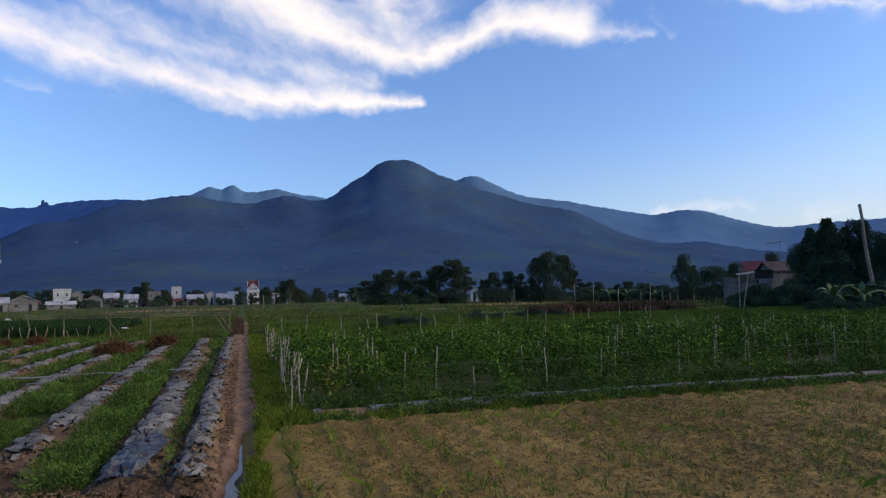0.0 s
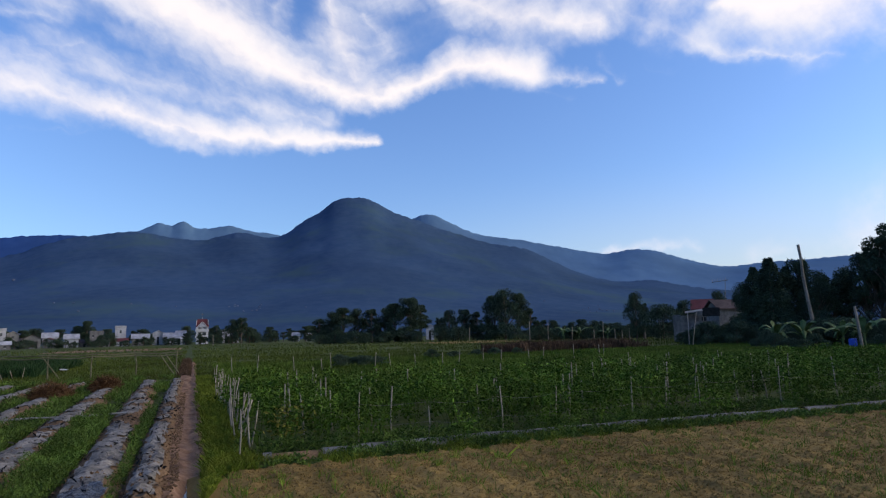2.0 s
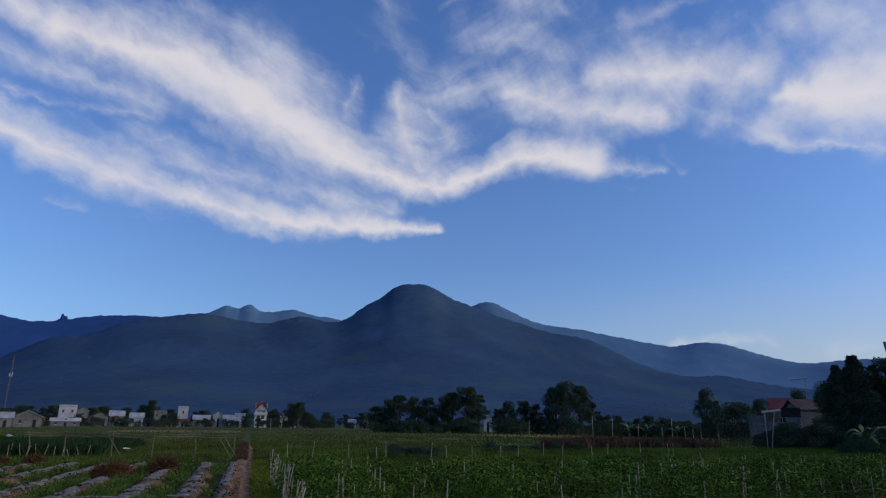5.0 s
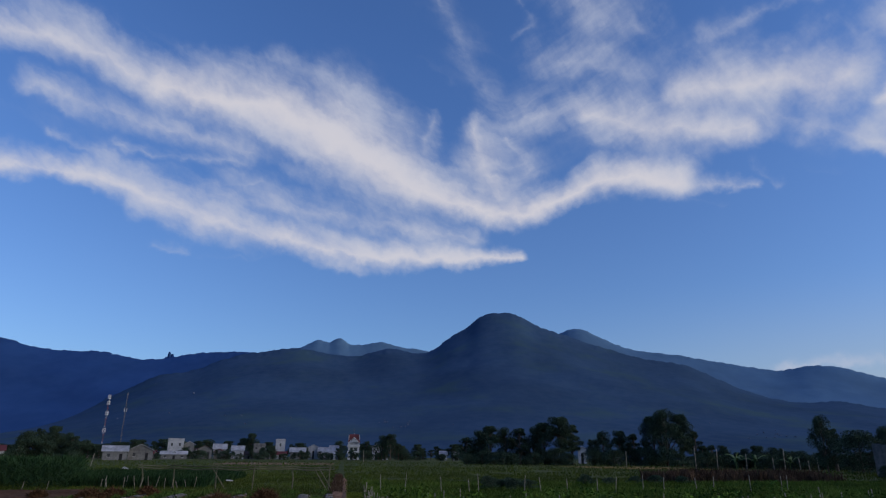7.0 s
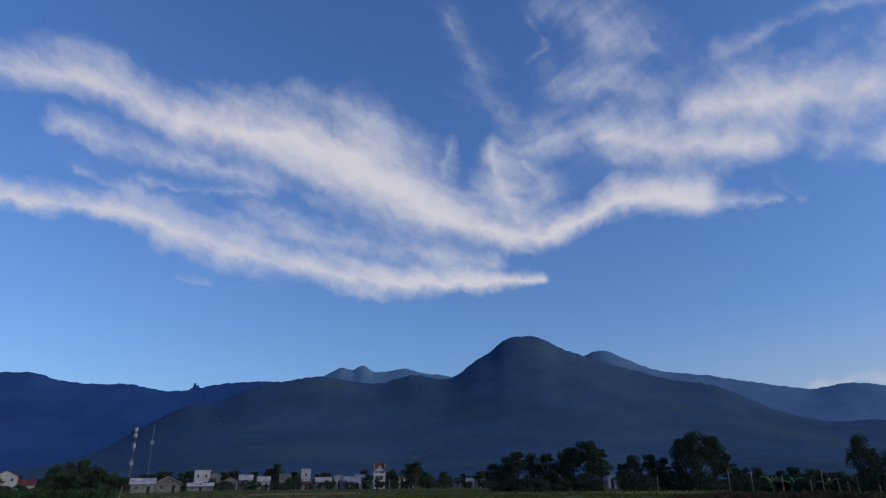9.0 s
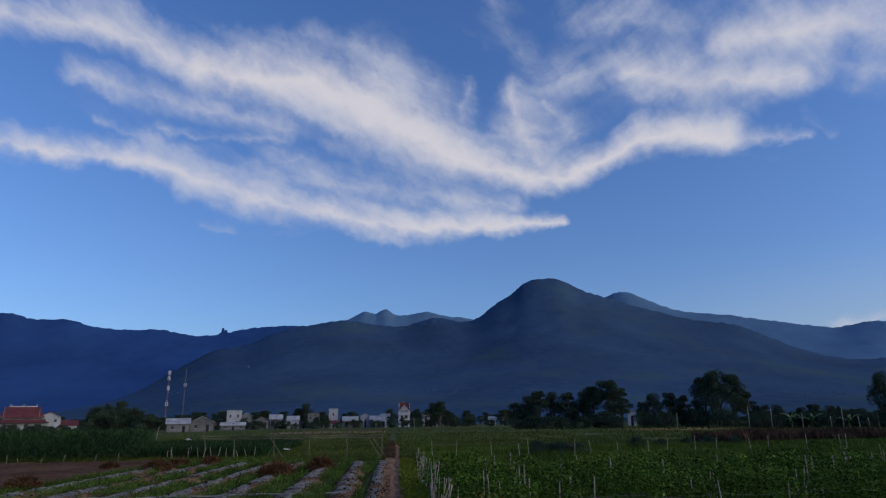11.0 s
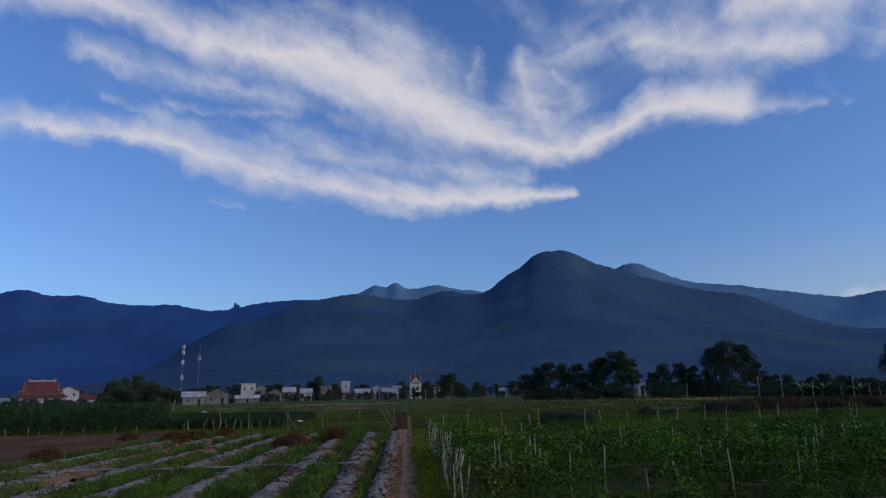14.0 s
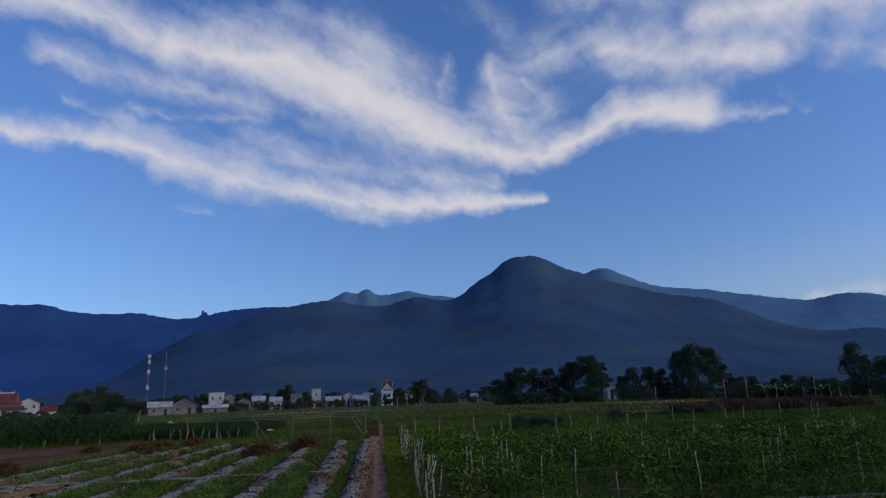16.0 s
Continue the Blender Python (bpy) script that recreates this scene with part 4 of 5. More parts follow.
def rail_fence():
    ob = thing("bamboo_trellis", 0, 0)
    posts = [(-12.2, 43.5), (-10.2, 43.2), (-7.4, 41.5), (-5.2, 40.9), (-2.95, 41.4), (-0.75, 40.6)]
    for x, y in posts:
        part("post", Geo().tube([(x, y, -0.1), (x + r.uniform(-0.06, 0.06), y, 0.7), (x + r.uniform(-0.1, 0.1), y, 1.42)], [0.045, 0.04, 0.035], 6), bamboo, ob)
    for lift in (0.0, -0.13):
        for (x0, y0), (x1, y1) in zip(posts, posts[1:]):
            sag = r.uniform(0.03, 0.1)
            part("rail", Geo().tube([(x0 - 0.3, y0, 1.34 + lift), ((x0 + x1) / 2, (y0 + y1) / 2, 1.34 + lift - sag), (x1 + 0.3, y1, 1.33 + lift)], [0.035, 0.04, 0.03], 6), bamboo, ob)
    for x, y in ((-7.2, 41.5), (-0.9, 40.6), (-1.2, 40.5)):
        part("brace", Geo().tube([(x - 0.5, y - 0.2, 1.3), (x + 0.4, y, -0.05)], [0.03, 0.035], 6), bamboo, ob)
    tagged(ob, "rickety bamboo rail on thin posts across the meadow", "trellis")


rail_fence()


def heap(x, y, radius, height, seed):
    q = np.random.default_rng(seed)
    n = 2600
    a, rr = q.uniform(0, 2 * math.pi, n), np.sqrt(q.uniform(0, 1, n))
    z = height * np.sqrt(np.clip(1 - rr**2, 0, 1)) * q.uniform(0.05, 1.0, n) ** 0.6
    c = np.stack([np.cos(a) * rr * radius, np.sin(a) * rr * radius * 0.8, z], 1)
    v, f = leaf_set(c, 0.26, 0.022, q, up=0.25)
    g = Geo().add(v, f)
    ob = new("dried_bush", g.mesh("dried_bush", straw))
    ob.matrix_basis = pose(x, y, 0.0)
    tagged(ob, "rusty brown dried bush lying between the beds", "dried bush", "dried bushes")


for k, spec in enumerate([(-4.4, 25.4, 0.68, 0.64), (-3.15, 29.0, 0.55, 0.62), (-9.2, 34.2, 0.5, 0.42), (-10.7, 34.0, 0.5, 0.36), (-10.7, 31.0, 0.55, 0.5), (-12.0, 22.6, 0.5, 0.42), (-13.6, 33.0, 0.35, 0.3)]):
    heap(*spec, 200 + k)


# ---------- trees ----------
def tree_mesh(height, spread, seed, clumps=16, leaves=4200, leaf=0.42, base=0.25, puff=1.0):
    """A tapered trunk with limbs and a crown of leaf clumps, built at the origin."""
    q = np.random.default_rng(seed)
    trunk = Geo()
    lean = q.normal(0, 0.03, 2) * height
    trunk.tube([(0, 0, -0.2), (lean[0] * 0.4, lean[1] * 0.4, height * 0.35), (lean[0], lean[1], height * 0.8)], [height * 0.028, height * 0.02, height * 0.006], 8)
    centres, sizes = [], []
    for k in range(clumps):
        z = height * (base + (0.92 - base) * q.uniform(0, 1) ** 0.8)
        wide_here = spread * math.sin(math.pi * min(1, 0.25 + 0.75 * (z / height - base) / (1 - base))) ** 0.7
        a, rr = q.uniform(0, 2 * math.pi), wide_here * math.sqrt(q.uniform(0.05, 1)) * 0.75
        c = np.array([lean[0] + math.cos(a) * rr, lean[1] + math.sin(a) * rr, z])
        centres.append(c)
        sizes.append(spread * puff * q.uniform(0.17, 0.38))
        start = (lean[0] * 0.5, lean[1] * 0.5, max(height * 0.2, z - rr * 0.9 - height * 0.08))
        trunk.tube([start, tuple((np.array(start) + c) / 2 + [0, 0, height * 0.02]), tuple(c)], [height * 0.009, height * 0.006, height * 0.002], 5)
    idx = q.integers(0, clumps, leaves)
    d = q.normal(size=(leaves, 3))
    d /= np.linalg.norm(d, axis=1)[:, None]
    rad = np.array(sizes)[idx] * q.uniform(0.25, 1.0, leaves) ** 0.45
    c = np.array(centres)[idx] + d * rad[:, None] * np.array([1, 1, 0.72])
    c[:, 2] = np.minimum(c[:, 2], height)
    v, f = leaf_set(c, leaf, leaf * 0.55, q, up=0.1)
    return trunk, Geo().add(v, f)


def tree(name, label, height, spread, seed, **more):
    ob = thing(name, 0, 0)
    trunk, crown = tree_mesh(height, spread, seed, **more)
    part("trunk", trunk, bark, ob)
    part("crown", crown, tree_leaf, ob)
    return tagged(ob, label, "tree")


def stand(proto, bearing, distance, top, base_height, turn=0, squash=1.0):
    """A copy of a tree whose top shows at the angle top."""
    x, y = spot(bearing, distance)
    k = rise(top, distance) / base_height
    return copy_thing(proto, Matrix.Translation((x, y, 0)) @ Matrix.Rotation(radians(turn), 4, "Z") @ Matrix.Diagonal((k * squash, k * squash, k, 1)))


round_tree = tree("broadleaf_tree", "dark broadleaf tree with a rounded uneven crown", 10, 4.6, 31, clumps=44, leaves=17000, leaf=0.24, base=0.14)
tall_tree = tree("broadleaf_tree", "tall dark broadleaf tree with a spreading layered crown", 10, 3.6, 47, clumps=38, leaves=15000, leaf=0.24, base=0.26)
slim_tree = tree("broadleaf_tree", "slender dark tree at the field's far edge", 10, 2.6, 58, clumps=26, leaves=9000, leaf=0.24, base=0.2)
open_tree = tree("broadleaf_tree", "tall feathery tree with sky showing through its crown", 10, 3.8, 83, clumps=64, leaves=13000, leaf=0.20, base=0.2, puff=0.55)


def cone_tree():
    q = np.random.default_rng(91)
    ob = thing("conical_tree", 0, 0)
    part("trunk", Geo().tube([(0, 0, -0.2), (0.1, 0, 5), (0.0, 0.1, 9.4)], [0.26, 0.16, 0.03], 8), bark, ob)
    n = 16000
    z = 1.0 + 9.0 * q.uniform(0, 1, n) ** 1.25
    a = q.uniform(0, 2 * math.pi, n)
    reach = (2.9 * (1.05 - z / 10) ** 0.75) * (0.15 + 1.7 * rough(a * 1.6, z, 1.3, 3, 3)) * q.uniform(0.2, 1, n) ** 0.4
    c = np.stack([np.cos(a) * reach, np.sin(a) * reach, z], 1)
    part("crown", Geo().add(*leaf_set(c, 0.24, 0.12, q, up=0.3)), tree_leaf, ob)
    return tagged(ob, "dark conical evergreen tree in the grove", "tree")


cone = cone_tree()
bush = tree("bush", "low dark bush at the field's edge", 4, 3.2, 66, clumps=34, leaves=10000, leaf=0.17, base=0.05)
for ob, bearing_, d_ in ((round_tree, -47, 240), (tall_tree, -50, 250), (slim_tree, -53, 235), (bush, -49, 220), (cone, -51, 228), (open_tree, -48, 232)):
    x, y = spot(bearing_, d_)
    ob.matrix_basis = pose(x, y, 0)
for proto, bearing_, d_, top, sq in (
        (slim_tree, 10.6, 185, 1.75, 1.3), (round_tree, 11.6, 188, 2.2, 1.0), (tall_tree, 12.7, 182, 2.6, 1.0), (round_tree, 14.0, 186, 2.45, 0.9), (slim_tree, 15.2, 183, 2.6, 1.3),
        (round_tree, 16.4, 188, 2.5, 0.9), (tall_tree, 17.3, 182, 2.9, 1.0), (tall_tree, 18.7, 180, 3.4, 1.05), (slim_tree, 19.6, 184, 2.9, 1.2), (round_tree, 22.2, 185, 2.15, 0.85),
        (slim_tree, 21.3, 190, 1.6, 1.2), (tall_tree, 23.6, 186, 2.2, 0.9), (slim_tree, 24.7, 188, 2.1, 1.2), (tall_tree, 26.3, 184, 3.4, 0.9), (round_tree, 27.3, 180, 3.9, 0.85),
        (tall_tree, 28.4, 183, 3.55, 0.85), (slim_tree, 29.5, 186, 2.3, 1.2)):
    stand(proto, bearing_, d_, top, 10, (bearing_ * 77) % 360, sq)
for k in range(26):
    b_ = 10.5 + k * 0.8 + r.uniform(-0.3, 0.3)
    if 20.2 < b_ < 21.1:
        continue
    stand(bush, b_, r.uniform(172, 190), r.uniform(0.15, 0.75), 4, r.uniform(0, 360), 1.3)
# trees between and behind the village houses
for b_, d_, top, sq in ((-23.0, 320, 1.9, 1.0), (-22.0, 325, 2.0, 1.0), (-21.0, 320, 1.5, 1.0), (-24.2, 330, 1.2, 1.0), (-19.8, 345, 1.0, 1.1), (-11.2, 400, 1.1, 1.3), (-8.2, 380, 1.35, 1.2), (-7.6, 375, 1.75, 0.9),
                        (-6.0, 300, 0.75, 1.2), (-6.6, 305, 0.6, 1.2), (-3.6, 390, 1.0, 1.2), (-0.3, 390, 1.2, 1.2), (2.0, 370, 1.3, 1.2), (3.3, 300, 1.7, 1.0), (4.0, 298, 1.85, 0.9), (4.7, 300, 1.1, 1.0), (6.4, 360, 1.0, 1.4),
                        (8.0, 380, 0.9, 1.4), (9.4, 330, 1.0, 1.4), (-13.0, 400, 1.0, 1.4), (-16.0, 400, 1.1, 1.4), (-26, 330, 0.9, 1.3), (-30.5, 300, 0.6, 1.4), (-33, 290, 1.0, 1.4)):
    stand((round_tree, tall_tree, slim_tree)[int(abs(b_) * 10) % 3], b_, d_, top, 10, b_ * 50 % 360, sq)
for k in range(80):
    b_ = -33 + k * 0.55 + r.uniform(-0.3, 0.3)
    stand((bush, round_tree, slim_tree)[k % 3], b_, r.uniform(285, 326), r.uniform(-0.05, 0.55) + 0.12 * (k % 3 > 0), (4, 10, 10)[k % 3], r.uniform(0, 360), (1.5, 1.2, 1.5)[k % 3])
for k in range(34):
    b_ = -19 + k * 0.9 + r.uniform(-0.4, 0.4)
    stand((round_tree, slim_tree, tall_tree)[k % 3], b_, r.uniform(355, 385), r.uniform(0.6, 1.25), 10, r.uniform(0, 360), 1.4)
for k in range(16):
    b_ = -25.2 + k * 0.52 + r.uniform(-0.2, 0.2)
    stand((round_tree, bush, tall_tree)[k % 3], b_, r.uniform(300, 318), (1.35 if -24 < b_ < -20.8 else 0.7) + r.uniform(-0.25, 0.3), (10, 4, 10)[k % 3], r.uniform(0, 360), 1.35)
for k in range(11):
    copy_thing(bush, Matrix.Translation((8.5 + 0.5 * k + r.uniform(-0.3, 0.3) if k < 6 else 17.5 + 1.9 * (k - 6) + r.uniform(-0.5, 0.5), (40 if k < 6 else 47) + r.uniform(-1, 1), 0)) @ Matrix.Rotation(k * 1.3, 4, "Z") @ Matrix.Diagonal((0.24, 0.24, r.uniform(0.15, 0.24), 1)))
# right-hand grove and hedge
for proto, b_, d_, top, sq in ((round_tree, 38.6, 125, 3.2, 0.62), (slim_tree, 39.2, 128, 2.4, 1.0), (bush, 40.8, 120, 2.0, 1.0), (round_tree, 42.6, 122, 2.35, 0.8), (round_tree, 45.1, 135, 3.0, 0.7),
                               (round_tree, 47.3, 84, 3.6, 0.62), (cone, 48.0, 82, 4.7, 0.9), (cone, 49.2, 80, 5.35, 1.1), (round_tree, 48.7, 86, 4.4, 0.6), (cone, 50.4, 83, 4.6, 1.0), (tall_tree, 51.3, 84, 5.3, 0.6), (round_tree, 52.4, 80, 4.2, 0.65), (slim_tree, 53.4, 82, 4.0, 1.1), (round_tree, 54.5, 84, 4.4, 0.7), (open_tree, 55.6, 82, 5.8, 0.75),
                               (open_tree, 56.4, 80, 7.0, 0.7), (open_tree, 57.4, 78, 7.9, 0.8), (round_tree, 58.0, 84, 5.6, 0.8), (open_tree, 59.2, 80, 7.5, 0.8), (round_tree, 60.0, 84, 6.2, 0.9), (open_tree, 60.8, 78, 8.4, 0.9), (round_tree, 62.5, 80, 8.0, 0.8), (round_tree, 64.5, 80, 7.4, 0.8)):
    stand(proto, b_, d_, top, 4 if proto is bush else 10, b_ * 91 % 360, sq)
for k in range(30):
    b_ = 43.0 + k * 0.72 + r.uniform(-0.2, 0.2)
    stand(bush, b_, r.uniform(74, 80) if b_ < 48 else r.uniform(66, 72), 0.1 + 0.5 * max(0, (b_ - 50) / 10) + r.uniform(-0.4, 0.35), 4, r.uniform(0, 360), 1.15)
for k in range(22):
    b_ = 29.8 + k * 0.55 + r.uniform(-0.2, 0.2)
    stand(bush, b_, r.uniform(140, 155), r.uniform(-0.1, 0.55), 4, r.uniform(0, 360), 1.2)


def banana(label):
    ob = thing("banana_plant", 0, 0)
    q = random.Random(3)
    part("stem", Geo().tube([(0, 0, -0.1), (0.06, 0, 0.6), (0.02, 0.06, 1.3)], [0.10, 0.08, 0.04], 8), banana_leaf, ob)
    for k in range(8):
        a, lift, sag = k * 2.4, q.uniform(0.55, 1.45), q.uniform(1.0, 2.3)
        v, f = [], []
        for i in range(9):
            s = i / 8
            reach, z = (1.5 + 0.9 * math.cos(3.0 * k)) * s * math.cos(lift * 0.7), 1.05 + 2.9 * s * math.sin(lift) - sag * s * s
            wd = 0.25 * math.sin(math.pi * min(1, 0.1 + 0.9 * s)) * q.uniform(0.75, 1.1)
            for side in (-1, 0, 1):
                v.append((math.cos(a) * reach - math.sin(a) * wd * side, math.sin(a) * reach + math.cos(a) * wd * side, z - 0.12 * abs(side)))
            if i:
                f += [(3 * i - 3 + j, 3 * i - 2 + j, 3 * i + 1 + j, 3 * i + j) for j in (0, 1)]
        part("leaf", Geo().add(v, np.array(f)), banana_leaf, ob)
    return tagged(ob, label, "banana plant", "banana plants")


ban = banana("green banana plant with long arching torn leaves")
x, y = spot(49.3, 63)
ban.matrix_basis = pose(x, y, 0, 0, 0, 40) @ Matrix.Diagonal((1.1, 1.1, 1.1, 1))
for b_, d_, k in ((51.2, 64, 1.0), (49.6, 66, 0.8), (53.8, 62, 0.95), (55.2, 62, 1.05), (54.6, 66, 0.8), (58.3, 60, 1.15), (60, 58, 1.0)):
    x, y = spot(b_, d_)
    copy_thing(ban, Matrix.Translation((x, y, 0)) @ Matrix.Rotation(b_ * 40, 4, "Z") @ Matrix.Diagonal((k, k, k, 1)))
# low growth round the banana stems
for k in range(12):
    b_ = 48.0 + k * 1.05 + r.uniform(-0.3, 0.3)
    if 53.3 < b_ < 55.6:
        continue
    x, y = spot(b_, r.uniform(57.5, 60))
    copy_thing(bush, Matrix.Translation((x, y, 0)) @ Matrix.Rotation(k * 1.7, 4, "Z") @ Matrix.Diagonal((0.34, 0.34, r.uniform(0.2, 0.36), 1)))
for k in range(16):
    stand((slim_tree, round_tree)[k % 2], 29.9 + k * 0.48 + r.uniform(-0.15, 0.15), 156 + r.uniform(-6, 6), r.uniform(0.35, 1.15), 10, k * 40, 1.1)
for k in range(6):
    b_ = 30.1 + k * 1.2 + r.uniform(-0.15, 0.15)
    x, y = spot(b_, 150 + r.uniform(-8, 8))
    s = r.uniform(0.9, 1.3)
    copy_thing(ban, Matrix.Translation((x, y, 0)) @ Matrix.Rotation(b_ * 31, 4, "Z") @ Matrix.Diagonal((s, s, s, 1)))


def far_stake(b0, b1, e0, e1, d_, radius, name="wooden_pole", label="pale thin wooden pole standing in the field", material=None):
    """A straight pole from the ground to a top given by bearing and angle."""
    x0, y0 = spot(b0, d_)
    x1, y1 = spot(b1, d_)
    h = rise(e1, d_)
    ob = new(name, Geo().tube([(0, 0, -0.2), ((x1 - x0) * 0.5, (y1 - y0) * 0.5, h * 0.5), (x1 - x0, y1 - y0, h)], [radius * 1.15, radius, radius * 0.8], 8).mesh(name, material or old_wood, True))
    ob.matrix_basis = pose(x0, y0, 0)
    return tagged(ob, label, "pole", "field poles")


far_stake(42.75, 42.81, -1.6, 1.34, 70, 0.038, material=hose_skin)
far_stake(42.98, 43.5, -1.6, 1.3, 70, 0.04, label="pale thin wooden pole leaning against another")
def bent_pole():
    d_ = 72
    x0, y0 = spot(52.0, d_)
    pts = []
    for b_, e_ in ((52.0, -1.6), (51.92, 0.2), (51.72, 2.0), (51.56, 3.8), (51.52, 5.3), (51.42, 6.32)):
        x, y = spot(b_, d_)
        pts.append((x - x0, y - y0, rise(e_, d_)))
    ob = new("utility_pole", Geo().tube(pts, [0.19, 0.18, 0.16, 0.14, 0.13, 0.14], 9).mesh("utility_pole", grey_wood, True))
    ob.matrix_basis = pose(x0, y0, 0)
    tagged(ob, "leaning crooked grey wooden pole without wires", "pole")


bent_pole()
far_stake(54.98, 54.75, -1.6, 1.3, 60, 0.11, label="stout grey wooden post before the hedge", material=grey_wood)
for b_, e1, d_ in ((35.77, 0.75, 140), (40.5, 1.1, 130), (38.0, 0.3, 140), (39.3, 0.2, 140), (36.8, 0.1, 140), (40.9, -0.1, 130), (37.4, -0.1, 140), (35.0, 0.05, 140), (33.1, 0.35, 140), (31.0, 0.7, 140), (29.4, 0.9, 140), (24.0, 0.5, 150), (41.3, 0.1, 128)):
    far_stake(b_, b_ + r.uniform(-0.05, 0.05), 0, e1, d_, 0.07)
far_stake(-19.35, -19.2, -1, 0.0, 112, 0.06, label="pale leaning pole beside the maize")
far_stake(1.75, 1.72, -0.3, 0.4, 200, 0.08)


# ---------- buildings ----------
def wall_with_openings(w_, h_, thick, holes):
    """A wall along x at y 0..thick with rectangular openings (x0, z0, x1, z1)."""
    xs = sorted({0.0, w_, *(q for o in holes for q in (o[0], o[2]))})
    zs = sorted({0.0, h_, *(q for o in holes for q in (o[1], o[3]))})
    nx, nz = len(xs), len(zs)
    full = {(i, k) for i in range(nx - 1) for k in range(nz - 1)
            if not any(o[0] < (xs[i] + xs[i + 1]) / 2 < o[2] and o[1] < (zs[k] + zs[k + 1]) / 2 < o[3] for o in holes)}
    v = [(x, y, z) for y in (0.0, thick) for z in zs for x in xs]

    def at(i, k, back):
        return back * nx * nz + k * nx + i

    f = []
    for i, k in sorted(full):
        ring = [(i, k), (i + 1, k), (i + 1, k + 1), (i, k + 1)]
        f.append([at(*c, 0) for c in ring])
        f.append([at(*c, 1) for c in reversed(ring)])
        for n, beside in enumerate(((i, k - 1), (i + 1, k), (i, k + 1), (i - 1, k))):
            if beside not in full:
                c, d = ring[n], ring[(n + 1) % 4]
                f.append([at(*d, 0), at(*c, 0), at(*c, 1), at(*d, 1)])
    return Geo().add(v, np.array(f))


def gable(w_, d_, h_, peak, over, thick=0.15, along_x=True):
    """A gable roof; the ridge runs along x, or towards the viewer."""
    g = Geo()
    if along_x:
        for s in (0, 1):
            y0, y1 = (-over, d_ / 2) if s == 0 else (d_ + over, d_ / 2)
            lo = h_ - over * peak / (d_ / 2)
            v = [(-over, y0, lo), (w_ + over, y0, lo), (w_ + over, y1, h_ + peak), (-over, y1, h_ + peak)]
            v += [(a, b, c + thick) for a, b, c in v]
            g.add(v, np.array([(0, 1, 2, 3), (4, 5, 6, 7), (0, 1, 5, 4), (1, 2, 6, 5), (2, 3, 7, 6), (3, 0, 4, 7)]))
    else:
        for s in (0, 1):
            x0, x1 = (-over, w_ / 2) if s == 0 else (w_ + over, w_ / 2)
            lo = h_ - over * peak / (w_ / 2)
            v = [(x0, -over, lo), (x1, -over, h_ + peak), (x1, d_ + over, h_ + peak), (x0, d_ + over, lo)]
            v += [(a, b, c + thick) for a, b, c in v]
            g.add(v, np.array([(0, 1, 2, 3), (4, 5, 6, 7), (0, 1, 5, 4), (1, 2, 6, 5), (2, 3, 7, 6), (3, 0, 4, 7)]))
    return g


